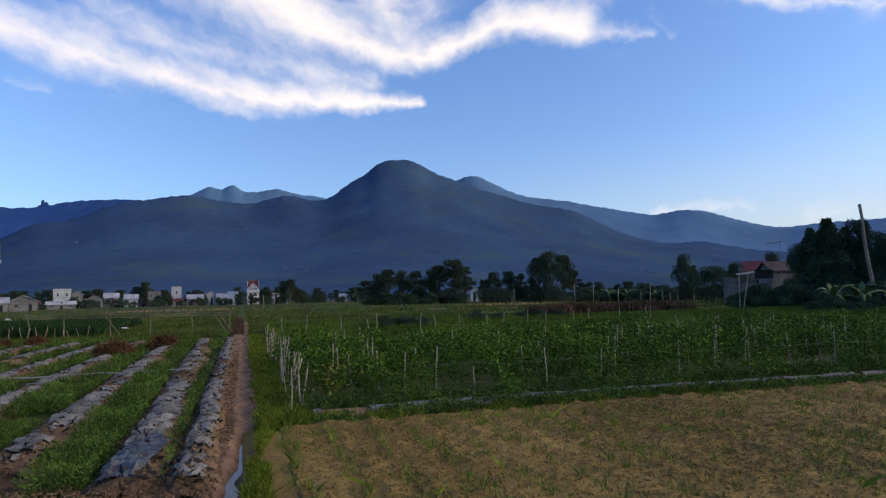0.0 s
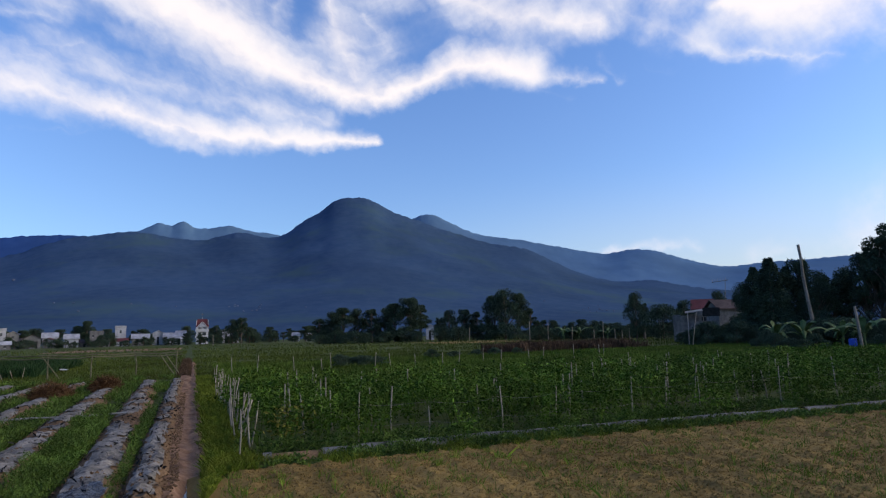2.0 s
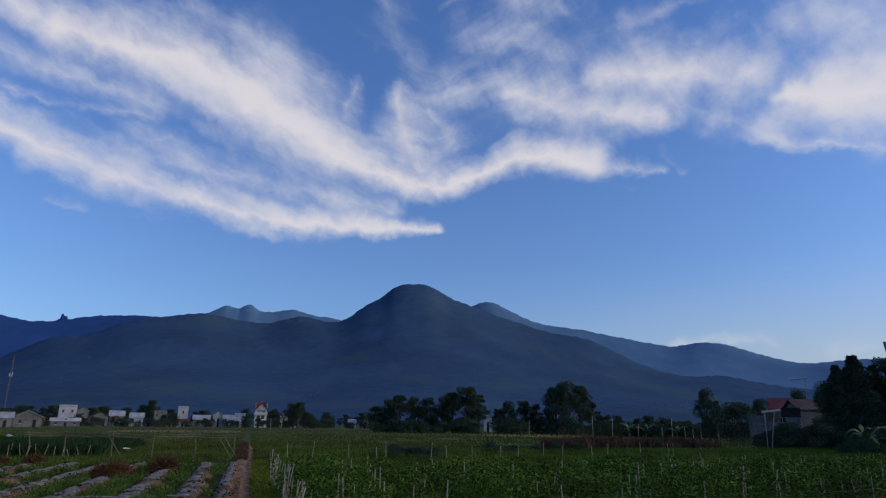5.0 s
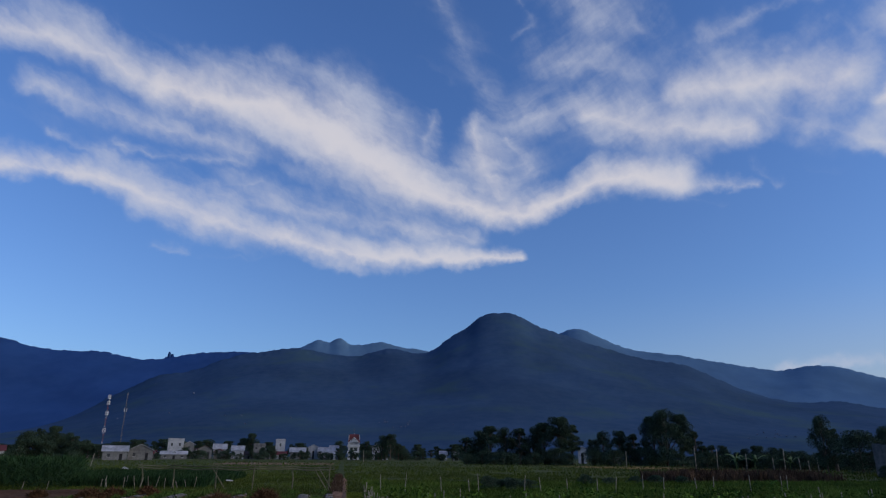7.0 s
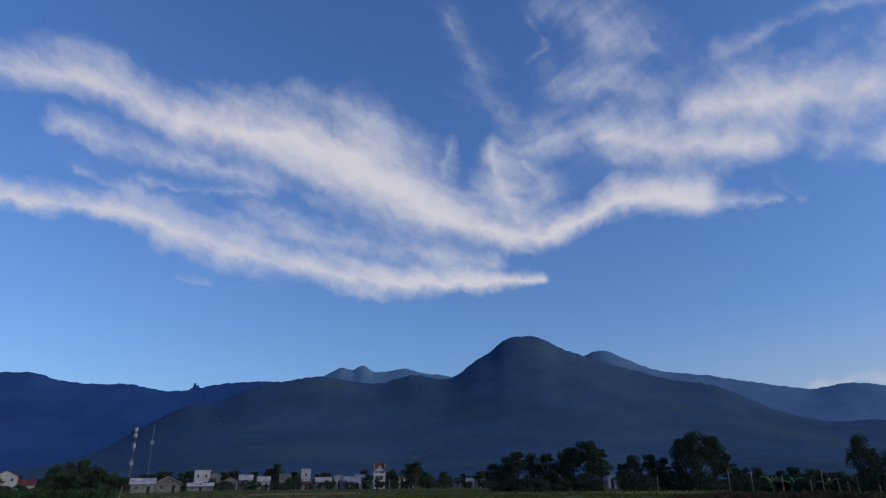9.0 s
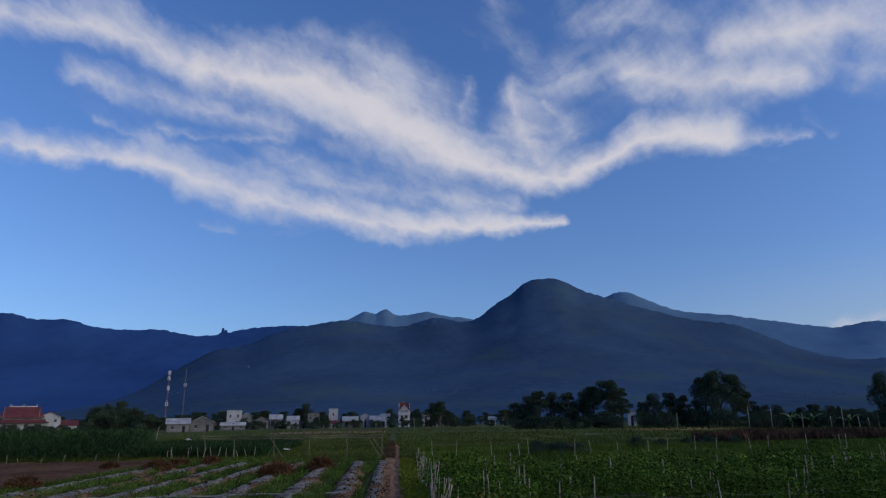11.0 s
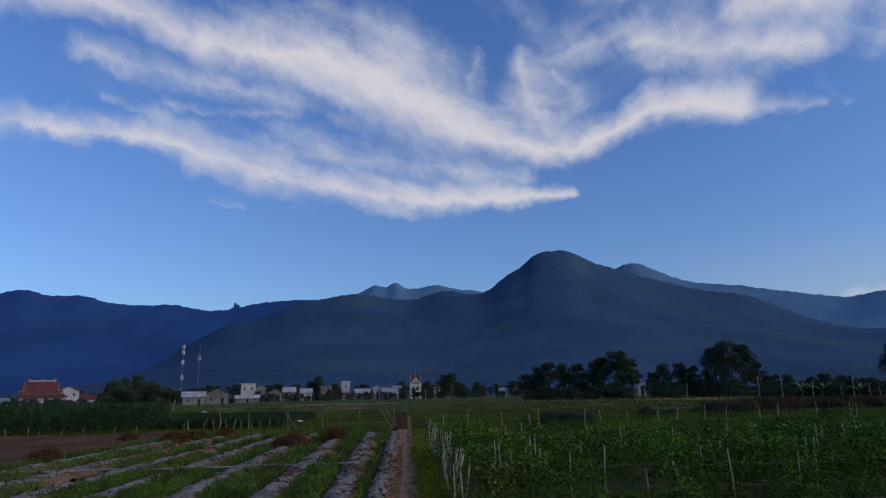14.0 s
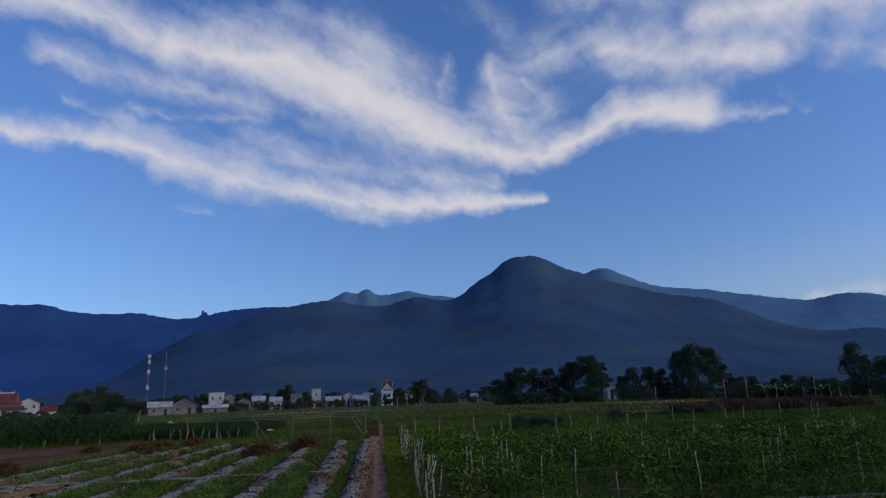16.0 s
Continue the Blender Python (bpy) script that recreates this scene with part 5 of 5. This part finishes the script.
def house(b0, b1, top, d_, roof, wall_mat, roof_mat, label, storeys=1, depth=8.0, turn=0.0, name="house"):
    """A village house between two bearings, whose roof reaches the angle top."""
    xa, ya = spot(b0, d_)
    w_ = 2 * d_ * math.tan(radians(b1 - b0) / 2)
    total = rise(top, d_)
    ob = thing(name, xa, ya, 0, -(b0 + b1) / 2 + turn)
    peak = 0.0 if roof == "flat" else min(0.35 * total, 0.26 * (w_ if roof == "front" else depth))
    h_ = total - peak - (0.35 if roof == "flat" else 0.15)
    q = random.Random(int(b0 * 100))
    holes, n = [], max(1, int(w_ / 2.6))
    level = h_ / storeys
    for s in range(storeys):
        for k in range(n):
            cx = w_ * (k + 0.5) / n
            door = s == 0 and k == n // 2
            holes.append((cx - (0.45 if door else 0.4), s * level + (0.0 if door else level * 0.36), cx + (0.45 if door else 0.4), s * level + level * 0.7, door))
    part("wall", wall_with_openings(w_, h_, 0.2, [o[:4] for o in holes]), wall_mat, ob)
    for g in (Geo().box(0, depth - 0.2, 0, w_, depth, h_), Geo().box(0, 0.2, 0, 0.2, depth - 0.2, h_), Geo().box(w_ - 0.2, 0.2, 0, w_, depth - 0.2, h_)):
        part("wall", g, wall_mat, ob)
    for x0, z0, x1, z1, door in holes:
        win = part("door" if door else "window", Geo().box(x0, 0.12, z0, x1, 0.17, z1), dark_inside if door else pane_glass, ob)
        if not door:
            part("sill", Geo().box(x0 - 0.1, -0.1, z0 - 0.1, x1 + 0.1, -0.003, z0 - 0.01), white_paint, win)
    if roof == "flat":
        part("roof", Geo().box(-0.2, -0.3, h_, w_ + 0.2, depth + 0.2, h_ + 0.18), roof_mat, ob)
        for g in (Geo().box(0, -0.1, h_ + 0.18, w_, 0.1, h_ + 0.85), Geo().box(-0.1, 0.1, h_ + 0.18, 0.1, depth, h_ + 0.85), Geo().box(w_ - 0.1, 0.1, h_ + 0.18, w_ + 0.1, depth, h_ + 0.85)):
            part("parapet", g, wall_mat, ob)
    else:
        part("roof", gable(w_, depth, h_, peak, 0.5, along_x=roof == "side"), roof_mat, ob)
        if roof == "side":
            for x_ in (0.0, w_ - 0.2):
                v = [(x_, 0, h_), (x_, depth, h_), (x_, depth / 2, h_ + peak), (x_ + 0.2, 0, h_), (x_ + 0.2, depth, h_), (x_ + 0.2, depth / 2, h_ + peak)]
                part("gable_wall", Geo().add(v, np.array([(0, 2, 1), (3, 4, 5)])), wall_mat, ob)
        if roof == "front":
            for y_ in (0.0, depth - 0.2):
                v = [(0, y_, h_), (w_, y_, h_), (w_ / 2, y_, h_ + peak), (0, y_ + 0.2, h_), (w_, y_ + 0.2, h_), (w_ / 2, y_ + 0.2, h_ + peak)]
                part("gable_wall", Geo().add(v, np.array([(0, 1, 2), (3, 5, 4)])), wall_mat, ob)
    return tagged(ob, label, "house", "village houses")


house(-20.6, -19.2, 0.25, 340, "side", cream_wall, pale_roof, "low village house with a pale metal roof")
house(-18.65, -16.95, 0.62, 235, "side", cream_wall, pale_roof, "low cream village house with a pale metal roof")
house(-16.9, -15.1, 0.75, 240, "front", grey_wall, pale_roof, "grey gabled village house with a pale roof")
house(-14.1, -12.9, 1.12, 335, "flat", white_wall, pale_roof, "white two-storey house with a flat roof", 2)
house(-12.85, -12.1, 1.0, 338, "front", cream_wall, pale_roof, "pale two-storey house with a gabled roof", 2)
house(-14.5, -12.6, 0.25, 290, "side", grey_wall, pale_roof, "long low shed with a pale metal roof", name="shed", depth=4)
house(-11.8, -10.7, 0.72, 335, "front", grey_wall, brown_tile, "grey gabled village house with a dark roof")
house(-10.6, -9.6, 0.85, 338, "side", white_wall, pale_roof, "white village house with a pale roof")
house(-9.15, -8.2, 0.72, 335, "side", white_wall, pale_roof, "white village house with a wide pale roof")
house(-7.45, -6.5, 0.82, 340, "flat", grey_wall, grey_wall, "bare cement house with a flat roof", 2)
house(-5.68, -4.9, 1.2, 350, "flat", white_wall, pale_roof, "small bright white two-storey house", 2)
house(-4.45, -3.2, 0.62, 335, "side", grey_wall, pale_roof, "low grey house with a pale roof")
house(-2.95, -2.1, 0.88, 342, "front", white_wall, pale_roof, "white gabled village house")
house(-2.1, -1.3, 0.66, 338, "side", white_wall, pale_roof, "low white house with a pale roof")
house(-1.15, -0.45, 0.82, 340, "side", white_wall, pale_roof, "white village house with a pale roof")
house(2.45, 3.1, 0.95, 345, "front", white_wall, pale_roof, "white gabled house among trees")
house(3.25, 3.8, 0.8, 345, "side", white_wall, pale_roof, "white house among trees")
house(8.3, 8.9, 0.45, 330, "side", white_wall, pale_roof, "small white house beyond the trees")
house(9.4, 9.9, 0.35, 330, "side", white_wall, pale_roof, "small white house beyond the trees")
house(20.1, 20.8, 0.9, 230, "front", white_wall, pale_roof, "white house seen between dark trees", depth=6)
house(22.6, 23.6, 0.25, 230, "side", white_wall, pale_roof, "low white building behind dark trees", depth=6)


for k in range(15):
    b_ = -19.5 + k * 1.27 + r.uniform(-0.3, 0.3)
    house(b_, b_ + r.uniform(0.5, 1.1), r.uniform(0.15, 0.55), r.uniform(325, 352), ("side", "front", "side")[k % 3], (grey_wall, cream_wall, white_wall)[k % 3], (pale_roof, brown_tile, pale_roof, red_tile)[k % 4],
          ("low grey village house with a pale roof", "small cream village house with a dark gabled roof", "low white village house with a pale roof")[k % 3] if k % 4 != 3 else "low village house with a red tiled roof", turn=r.uniform(-25, 25), depth=6)
for k in range(14):
    stand(bush, -30.6 + k * 0.45 + r.uniform(-0.2, 0.2), r.uniform(238, 252), r.uniform(-0.1, 0.25), 4, r.uniform(0, 360), 1.2)


def tower_house():
    d_, w_ = 330, 5.5
    xa, ya = spot(0.38, d_)
    ob = thing("tower_house", xa, ya, 0, -0.9)
    h_ = rise(0.72, d_)
    top = rise(1.78, d_)
    floor_ = h_ / 2
    holes = [(1.0, floor_ + 0.9, 2.4, h_ - 0.5), (2.9, floor_ + 0.9, 4.5, h_ - 0.5), (1.2, 0.0, 2.4, 2.4), (3.1, 0.9, 4.4, 2.3)]
    part("wall", wall_with_openings(w_, h_, 0.2, holes), white_paint, ob)
    for g in (Geo().box(0, 0.2, 0, 0.2, 11, top - 0.6), Geo().box(w_ - 0.2, 0.2, 0, w_, 11, top - 0.6), Geo().box(0.2, 10.8, 0, w_ - 0.2, 11, top - 0.6)):
        part("wall", g, white_paint, ob)
    for x0, z0, x1, z1 in holes:
        part("window", Geo().box(x0, 0.1, z0, x1, 0.15, z1), pane_glass, ob)
    part("balcony", Geo().box(-0.3, -1.2, h_ - 0.15, w_ + 0.3, 0, h_ + 0.05).box(-0.3, -1.2, h_ + 0.05, w_ + 0.3, -1.05, h_ + 0.95), white_paint, ob)
    part("balcony", Geo().box(-0.3, -1.2, floor_ - 0.15, w_ + 0.3, 0, floor_ + 0.05).box(-0.3, -1.2, floor_ + 0.05, w_ + 0.3, -1.05, floor_ + 0.95), white_paint, ob)
    half, base_ = w_ / 2, rise(1.08, d_)
    part("upper_wall", wall_with_openings(w_, base_ - h_, 0.2, [(0.9, 0.35, 2.3, base_ - h_ - 0.25), (3.2, 0.35, 4.6, base_ - h_ - 0.25)]), white_paint, ob).matrix_basis = pose(0, 0, h_)
    v = [(-0.3, -0.4, base_), (w_ + 0.3, -0.4, base_), (w_ + 0.3, 7, base_), (-0.3, 7, base_), (0.5, 2.2, top - 0.2), (w_ - 0.5, 2.2, top - 0.2), (w_ - 0.5, 4.5, top - 0.2), (0.5, 4.5, top - 0.2)]
    part("roof", Geo().add(v, np.array([(0, 1, 5, 4), (1, 2, 6, 5), (2, 3, 7, 6), (3, 0, 4, 7), (4, 5, 6, 7), (3, 2, 1, 0)])), red_tile, ob, "steep red tiled roof")
    for sgn in (-1, 1):
        v = [(half + sgn * 2.3, -0.75, base_ - 0.1), (half, -0.75, base_ + 2.3), (half, 1.4, base_ + 2.3), (half + sgn * 2.3, 1.4, base_ - 0.1)]
        v += [(x_, y_, z_ + 0.3) for x_, y_, z_ in v]
        part("porch_roof", Geo().add(v, np.array([(0, 1, 2, 3), (4, 5, 6, 7), (0, 1, 5, 4), (1, 2, 6, 5), (2, 3, 7, 6), (3, 0, 4, 7)])), white_paint, ob, "white edged porch gable")
    v = [(half - 2.0, -0.6, base_), (half + 2.0, -0.6, base_), (half, -0.6, base_ + 2.0), (half - 2.0, -0.45, base_), (half + 2.0, -0.45, base_), (half, -0.45, base_ + 2.0)]
    part("pediment", Geo().add(v, np.array([(0, 1, 2), (3, 5, 4)])), white_wall, ob)
    for x in (0, w_ - 0.35):
        part("pillar", Geo().box(x, -0.9, h_ + 0.05, x + 0.35, -0.5, base_), white_paint, ob)
    part("finial", Geo().tube([(half, 3, top - 0.3), (half, 3, top + 0.5)], [0.16, 0.05], 6), white_paint, ob)
    part("aerial", Geo().tube([(2.6, 5, top), (2.6, 5, rise(2.3, d_))], [0.06, 0.04], 5).box(2.1, 4.98, rise(2.15, d_), 3.2, 5.02, rise(2.15, d_) + 0.1), wire, ob)
    tagged(ob, "narrow white three-storey house with a red sloping roof", "house")


tower_house()


def temple():
    d_ = 260
    xa, ya = spot(-30.0, d_)
    ob = thing("temple", xa, ya, 0, 28.6)
    w_, dep = 12.6, 12.0
    e_low, e_up, top = rise(0.45, d_), rise(0.72, d_), rise(1.55, d_)
    holes = [(x, 0.3, x + 1.2, e_low - 0.8) for x in (1.2, 4.0, 7.2, 10.2)]
    part("wall", wall_with_openings(w_, e_low, 0.25, holes), white_wall, ob)
    for g in (Geo().box(0, 0.25, 0, 0.25, dep, e_low), Geo().box(w_ - 0.25, 0.25, 0, w_, dep, e_low), Geo().box(0.25, dep - 0.25, 0, w_ - 0.25, dep, e_low)):
        part("wall", g, white_wall, ob)
    for x0, z0, x1, z1 in holes:
        part("door", Geo().box(x0, 0.15, z0, x1, 0.2, z1), brown_tile, ob)

    def hip(x0, y0, x1, y1, z0, inx, iny, z1):
        v = [(x0, y0, z0), (x1, y0, z0), (x1, y1, z0), (x0, y1, z0), (x0 + inx, y0 + iny, z1), (x1 - inx, y0 + iny, z1), (x1 - inx, y1 - iny, z1), (x0 + inx, y1 - iny, z1)]
        return Geo().add(v, np.array([(0, 1, 5, 4), (1, 2, 6, 5), (2, 3, 7, 6), (3, 0, 4, 7), (4, 5, 6, 7), (3, 2, 1, 0)]))

    part("lower_roof", hip(-1.8, -1.8, w_ + 1.8, dep + 1.8, e_low - 0.35, 2.2, 2.2, e_low + 0.75), red_tile, ob)
    part("upper_wall", Geo().box(0.9, 0.9, e_low + 0.75, w_ - 0.9, dep - 0.9, e_up + 0.1), white_wall, ob)
    part("upper_roof", hip(-0.2, -0.2, w_ + 0.2, dep + 0.2, e_up, 1.5, 5.9, top), red_tile, ob)
    for x in (1.1, w_ - 1.35):
        v = [(x, -0.25, e_up + 0.12), (x, dep / 2, top + 0.05), (x, dep + 0.25, e_up + 0.12)]
        part("verge", Geo().tube(v, [0.12, 0.12, 0.12], 6), cream_wall, ob)
    for x, y in ((-1.8, -1.8), (w_ + 1.8, -1.8), (-0.2, -0.2), (w_ + 0.2, -0.2)):
        z = e_low - 0.3 if abs(y) > 1 else e_up
        out = -1 if x < 2 else 1
        part("eave_tip", Geo().tube([(x - out * 1.2, y + 0.3, z + 0.3), (x, y, z + 0.15), (x + out * 0.5, y - 0.2, z + 0.7)], [0.14, 0.12, 0.04], 6), cream_wall, ob)
    part("ridge", Geo().box(2.2, dep / 2 - 0.3, top - 0.1, w_ - 2.2, dep / 2 + 0.3, top + 0.35), white_wall, ob)
    for x in (2.2, w_ / 2 - 0.3, w_ - 2.8):
        part("ornament", Geo().tube([(x + 0.3, dep / 2, top + 0.3), (x + 0.45, dep / 2, top + 0.75), (x + 0.2, dep / 2, top + 1.1)], [0.35, 0.28, 0.06], 6), cream_wall, ob)
    tagged(ob, "temple with two tiers of red tiled roof and white walls", "temple")
    house(-27.5, -26.1, 1.2, 262, "front", white_wall, red_tile, "white temple annex with a red tiled gable", 2, name="temple_annex")
    house(-26.1, -25.0, 0.55, 262, "side", white_wall, red_tile, "low white temple annex with a red tiled roof", name="temple_annex")
    house(-31.8, -30.6, 0.35, 268, "side", white_wall, pale_roof, "low white house beside the temple")


temple()


def mast(b_, top, d_, label, bands):
    x, y = spot(b_, d_)
    ob = thing("radio_mast", x, y, 0, 20)
    h_ = rise(top, d_)
    wd = 0.22
    for sx0, sy0 in ((-1, -1), (1, -1), (0, 1)):
        n = 8
        for k in range(n):
            part("leg_section", Geo().tube([(sx0 * wd, sy0 * wd, h_ * k / n), (sx0 * wd, sy0 * wd, h_ * (k + 1) / n)], [0.04, 0.04], 5), white_paint if bands and k % 2 else red_paint if bands else wire, ob)
    braces = Geo()
    steps = int(h_ / 1.4)
    for k in range(steps):
        z0, z1 = h_ * k / steps, h_ * (k + 1) / steps
        s = 1 if k % 2 else -1
        braces.tube([(-s * wd, -wd, z0), (s * wd, -wd, z1)], [0.018, 0.018], 4)
        braces.tube([(wd, -wd, z0), (0, wd, z1)], [0.018, 0.018], 4)
        braces.tube([(-wd, -wd, z0), (0, wd, z1)], [0.03, 0.03], 4)
    part("lattice", braces, wire, ob)
    for z, n in ((h_ - 1.2, 3), (h_ - 4.0, 3), (h_ * 0.70, 3), (h_ * 0.43, 2)) if bands else ((h_ * 0.73, 2),):
        for k in range(n):
            a = k * 2.1 + 0.6
            part("panel_antenna", Geo().box(math.cos(a) * 0.6 - 0.16, math.sin(a) * 0.6 - 0.16, z - 0.9, math.cos(a) * 0.6 + 0.16, math.sin(a) * 0.6 + 0.16, z + 0.9), white_paint, ob)
    tagged(ob, label, "mast")


mast(-18.82, 4.42, 360, "tall red and white lattice radio mast", True)
mast(-17.55, 4.6, 380, "tall thin grey lattice radio mast", False)


def farmhouse():
    """The buildings beside the grove."""
    house(43.3, 44.7, 2.4, 122, "side", grey_wall, red_tile, "farmhouse with a red tiled roof beside the grove", depth=6, name="farmhouse")
    house(45.3, 47.5, 2.3, 104, "side", grey_wall, brown_tile, "grey cement farmhouse with a dark tiled gable roof", depth=4.6, turn=26, name="farmhouse")
    x0, y0 = spot(41.6, 98)
    ob = thing("yard_wall", x0, y0, 0, -42.6)
    for k in range(4):
        part("wall_panel", Geo().box(k * 0.98, 0, 0, k * 0.98 + 0.96, 0.18, rise(1.1, 98) - 0.12 * (k % 2)), grey_wall, ob)
    tagged(ob, "bare grey cement yard wall", "wall")
    ob = thing("lean_to", *spot(42.7, 96), 0, -43.6)
    lw = 96 * math.tan(radians(2.6))
    for x in (0.1, lw / 2, lw - 0.1):
        part("post", Geo().tube([(x, 0, -0.1), (x, 0, 3.9)], [0.07, 0.06], 6), grey_wood, ob)
    v = [(-0.2, -0.4, 3.95), (2.2, -0.4, 4.25), (2.2, 3, 4.6), (-0.2, 3, 4.3)]
    v += [(a, b, c + 0.08) for a, b, c in v]
    part("roof", Geo().add(v, np.array([(0, 1, 2, 3), (4, 5, 6, 7), (0, 1, 5, 4), (1, 2, 6, 5), (2, 3, 7, 6), (3, 0, 4, 7)])), cream_wall, ob)
    part("shade_cloth", Geo().box(2.1, -0.06, 3.5, lw, -0.02, 4.7), black_cloth, ob, "black hanging shade cloth")
    part("low_wall", Geo().box(0.2, 0.1, 0, lw, 0.3, 2.9), grey_wall, ob)
    tagged(ob, "lean-to shed with a pale roof and black shade cloth", "shed")
    x, y = spot(45.9, 118)
    ob = thing("roof_aerial", x, y, 0, -45)
    z = rise(3.85, 118)
    part("mast", Geo().tube([(0, 0, 0), (-0.2, 0, z * 0.6), (0.0, 0, z)], [0.06, 0.05, 0.04], 6), wire, ob)
    part("boom", Geo().tube([(-2.1, 0, z - 0.3), (0.4, 0, z - 0.05)], [0.05, 0.05], 5), wire, ob)
    for k in range(6):
        part("element", Geo().tube([(-2.0 + k * 0.42, -0.7, z - 0.25 + k * 0.03), (-2.0 + k * 0.42, 0.7, z + 0.25 + k * 0.03)], [0.03, 0.03], 4), wire, ob)
    tagged(ob, "fishbone television aerial on a thin mast", "aerial")
    x, y = spot(54.4, 60)
    ob = thing("plastic_drum", x, y, 0)
    part("body", Geo().tube([(0, 0, 0), (0, 0, 0.05), (0, 0, 0.4), (0, 0, 0.78), (0, 0, 0.82)], [0.27, 0.29, 0.31, 0.29, 0.25], 16), blue_plastic, ob)
    part("rim", Geo().tube([(0, 0, 0.25), (0, 0, 0.29)], [0.325, 0.325], 16).tube([(0, 0, 0.55), (0, 0, 0.59)], [0.325, 0.325], 16), blue_plastic, ob)
    tagged(ob, "blue plastic drum standing before the hedge", "drum")


farmhouse()
for b_, d_, e_ in ((42.2, 93, -0.4), (43.5, 91, -0.1), (44.6, 92, -0.4), (45.5, 94, 0.0), (46.6, 93, 0.5), (47.3, 92, 1.2)):
    stand(bush, b_, d_, e_, 4, b_ * 50, 1.1)


# small houses on the lower slopes
def hill_house():
    ob = thing("hillside_house", 0, 0)
    part("wall", Geo().box(-5, -3, -4, 5, 3, 4), hazed_hill_plaster, ob)
    part("roof", gable(10, 6, 4, 2, 0.6), hazed_hill_plaster, ob).matrix_basis = pose(-5, -3, 0)
    return tagged(ob, "small pale house on the wooded hillside", "house", "hillside houses")


hill = hill_house()
places = [(-12.6, 4.7), (-14.3, 3.1), (-10.0, 3.0), (-8.7, 3.0), (-4.6, 3.0), (-1.2, 2.7), (9.4, 2.6), (30.8, 2.6), (-15.6, 5.4), (12.3, 2.4), (-8.3, 2.4), (-18.0, 2.6)]
places += [(3.0 + 3.2 * r.random(), 2.2 + 0.75 * r.random()) for k in range(10)]
places += [(33.4 + 3.4 * r.random(), 1.35 + 0.75 * r.random()) for k in range(14)]
for k, (b_, e_) in enumerate(places):
    x, y, z = main_slope(b_, e_)
    m = Matrix.Translation((x, y, z)) @ Matrix.Rotation(radians(-b_ + r.uniform(-25, 25)), 4, "Z") @ Matrix.Diagonal((r.uniform(0.3, 0.7), 0.7, r.uniform(0.35, 0.6), 1))
    if k:
        copy_thing(hill, m)
    else:
        hill.matrix_basis = m


def litter(x, y, z, w_, d_, h_, seed, name, label):
    g = sheet(-w_ / 2, w_ / 2, -d_ / 2, d_ / 2, min(w_, d_) / 9, lambda x, y: h_ * (0.25 + rough(x, y, max(w_, d_) / 3, seed, 3)) * np.clip(1.15 - np.hypot(2 * x / w_, 2 * y / d_) ** 2, 0, 1))
    ob = new(name, g.mesh(name, white_wall, True))
    ob.matrix_basis = pose(x, y, z, 0, 0, 30)
    tagged(ob, label, "litter")


litter(-8.6, 51.8, 0.12, 1.2, 0.35, 0.16, 5, "plastic_sheet", "crumpled white plastic sheet lying in the meadow")
litter(0.93, 21.3, 0.06, 0.22, 0.16, 0.22, 7, "plastic_bag", "small crumpled white plastic bag beside the stakes")
litter(-28.0, 92.0, 0.1, 0.9, 0.5, 0.3, 9, "plastic_sheet", "crumpled white plastic sheet lying beside the maize")
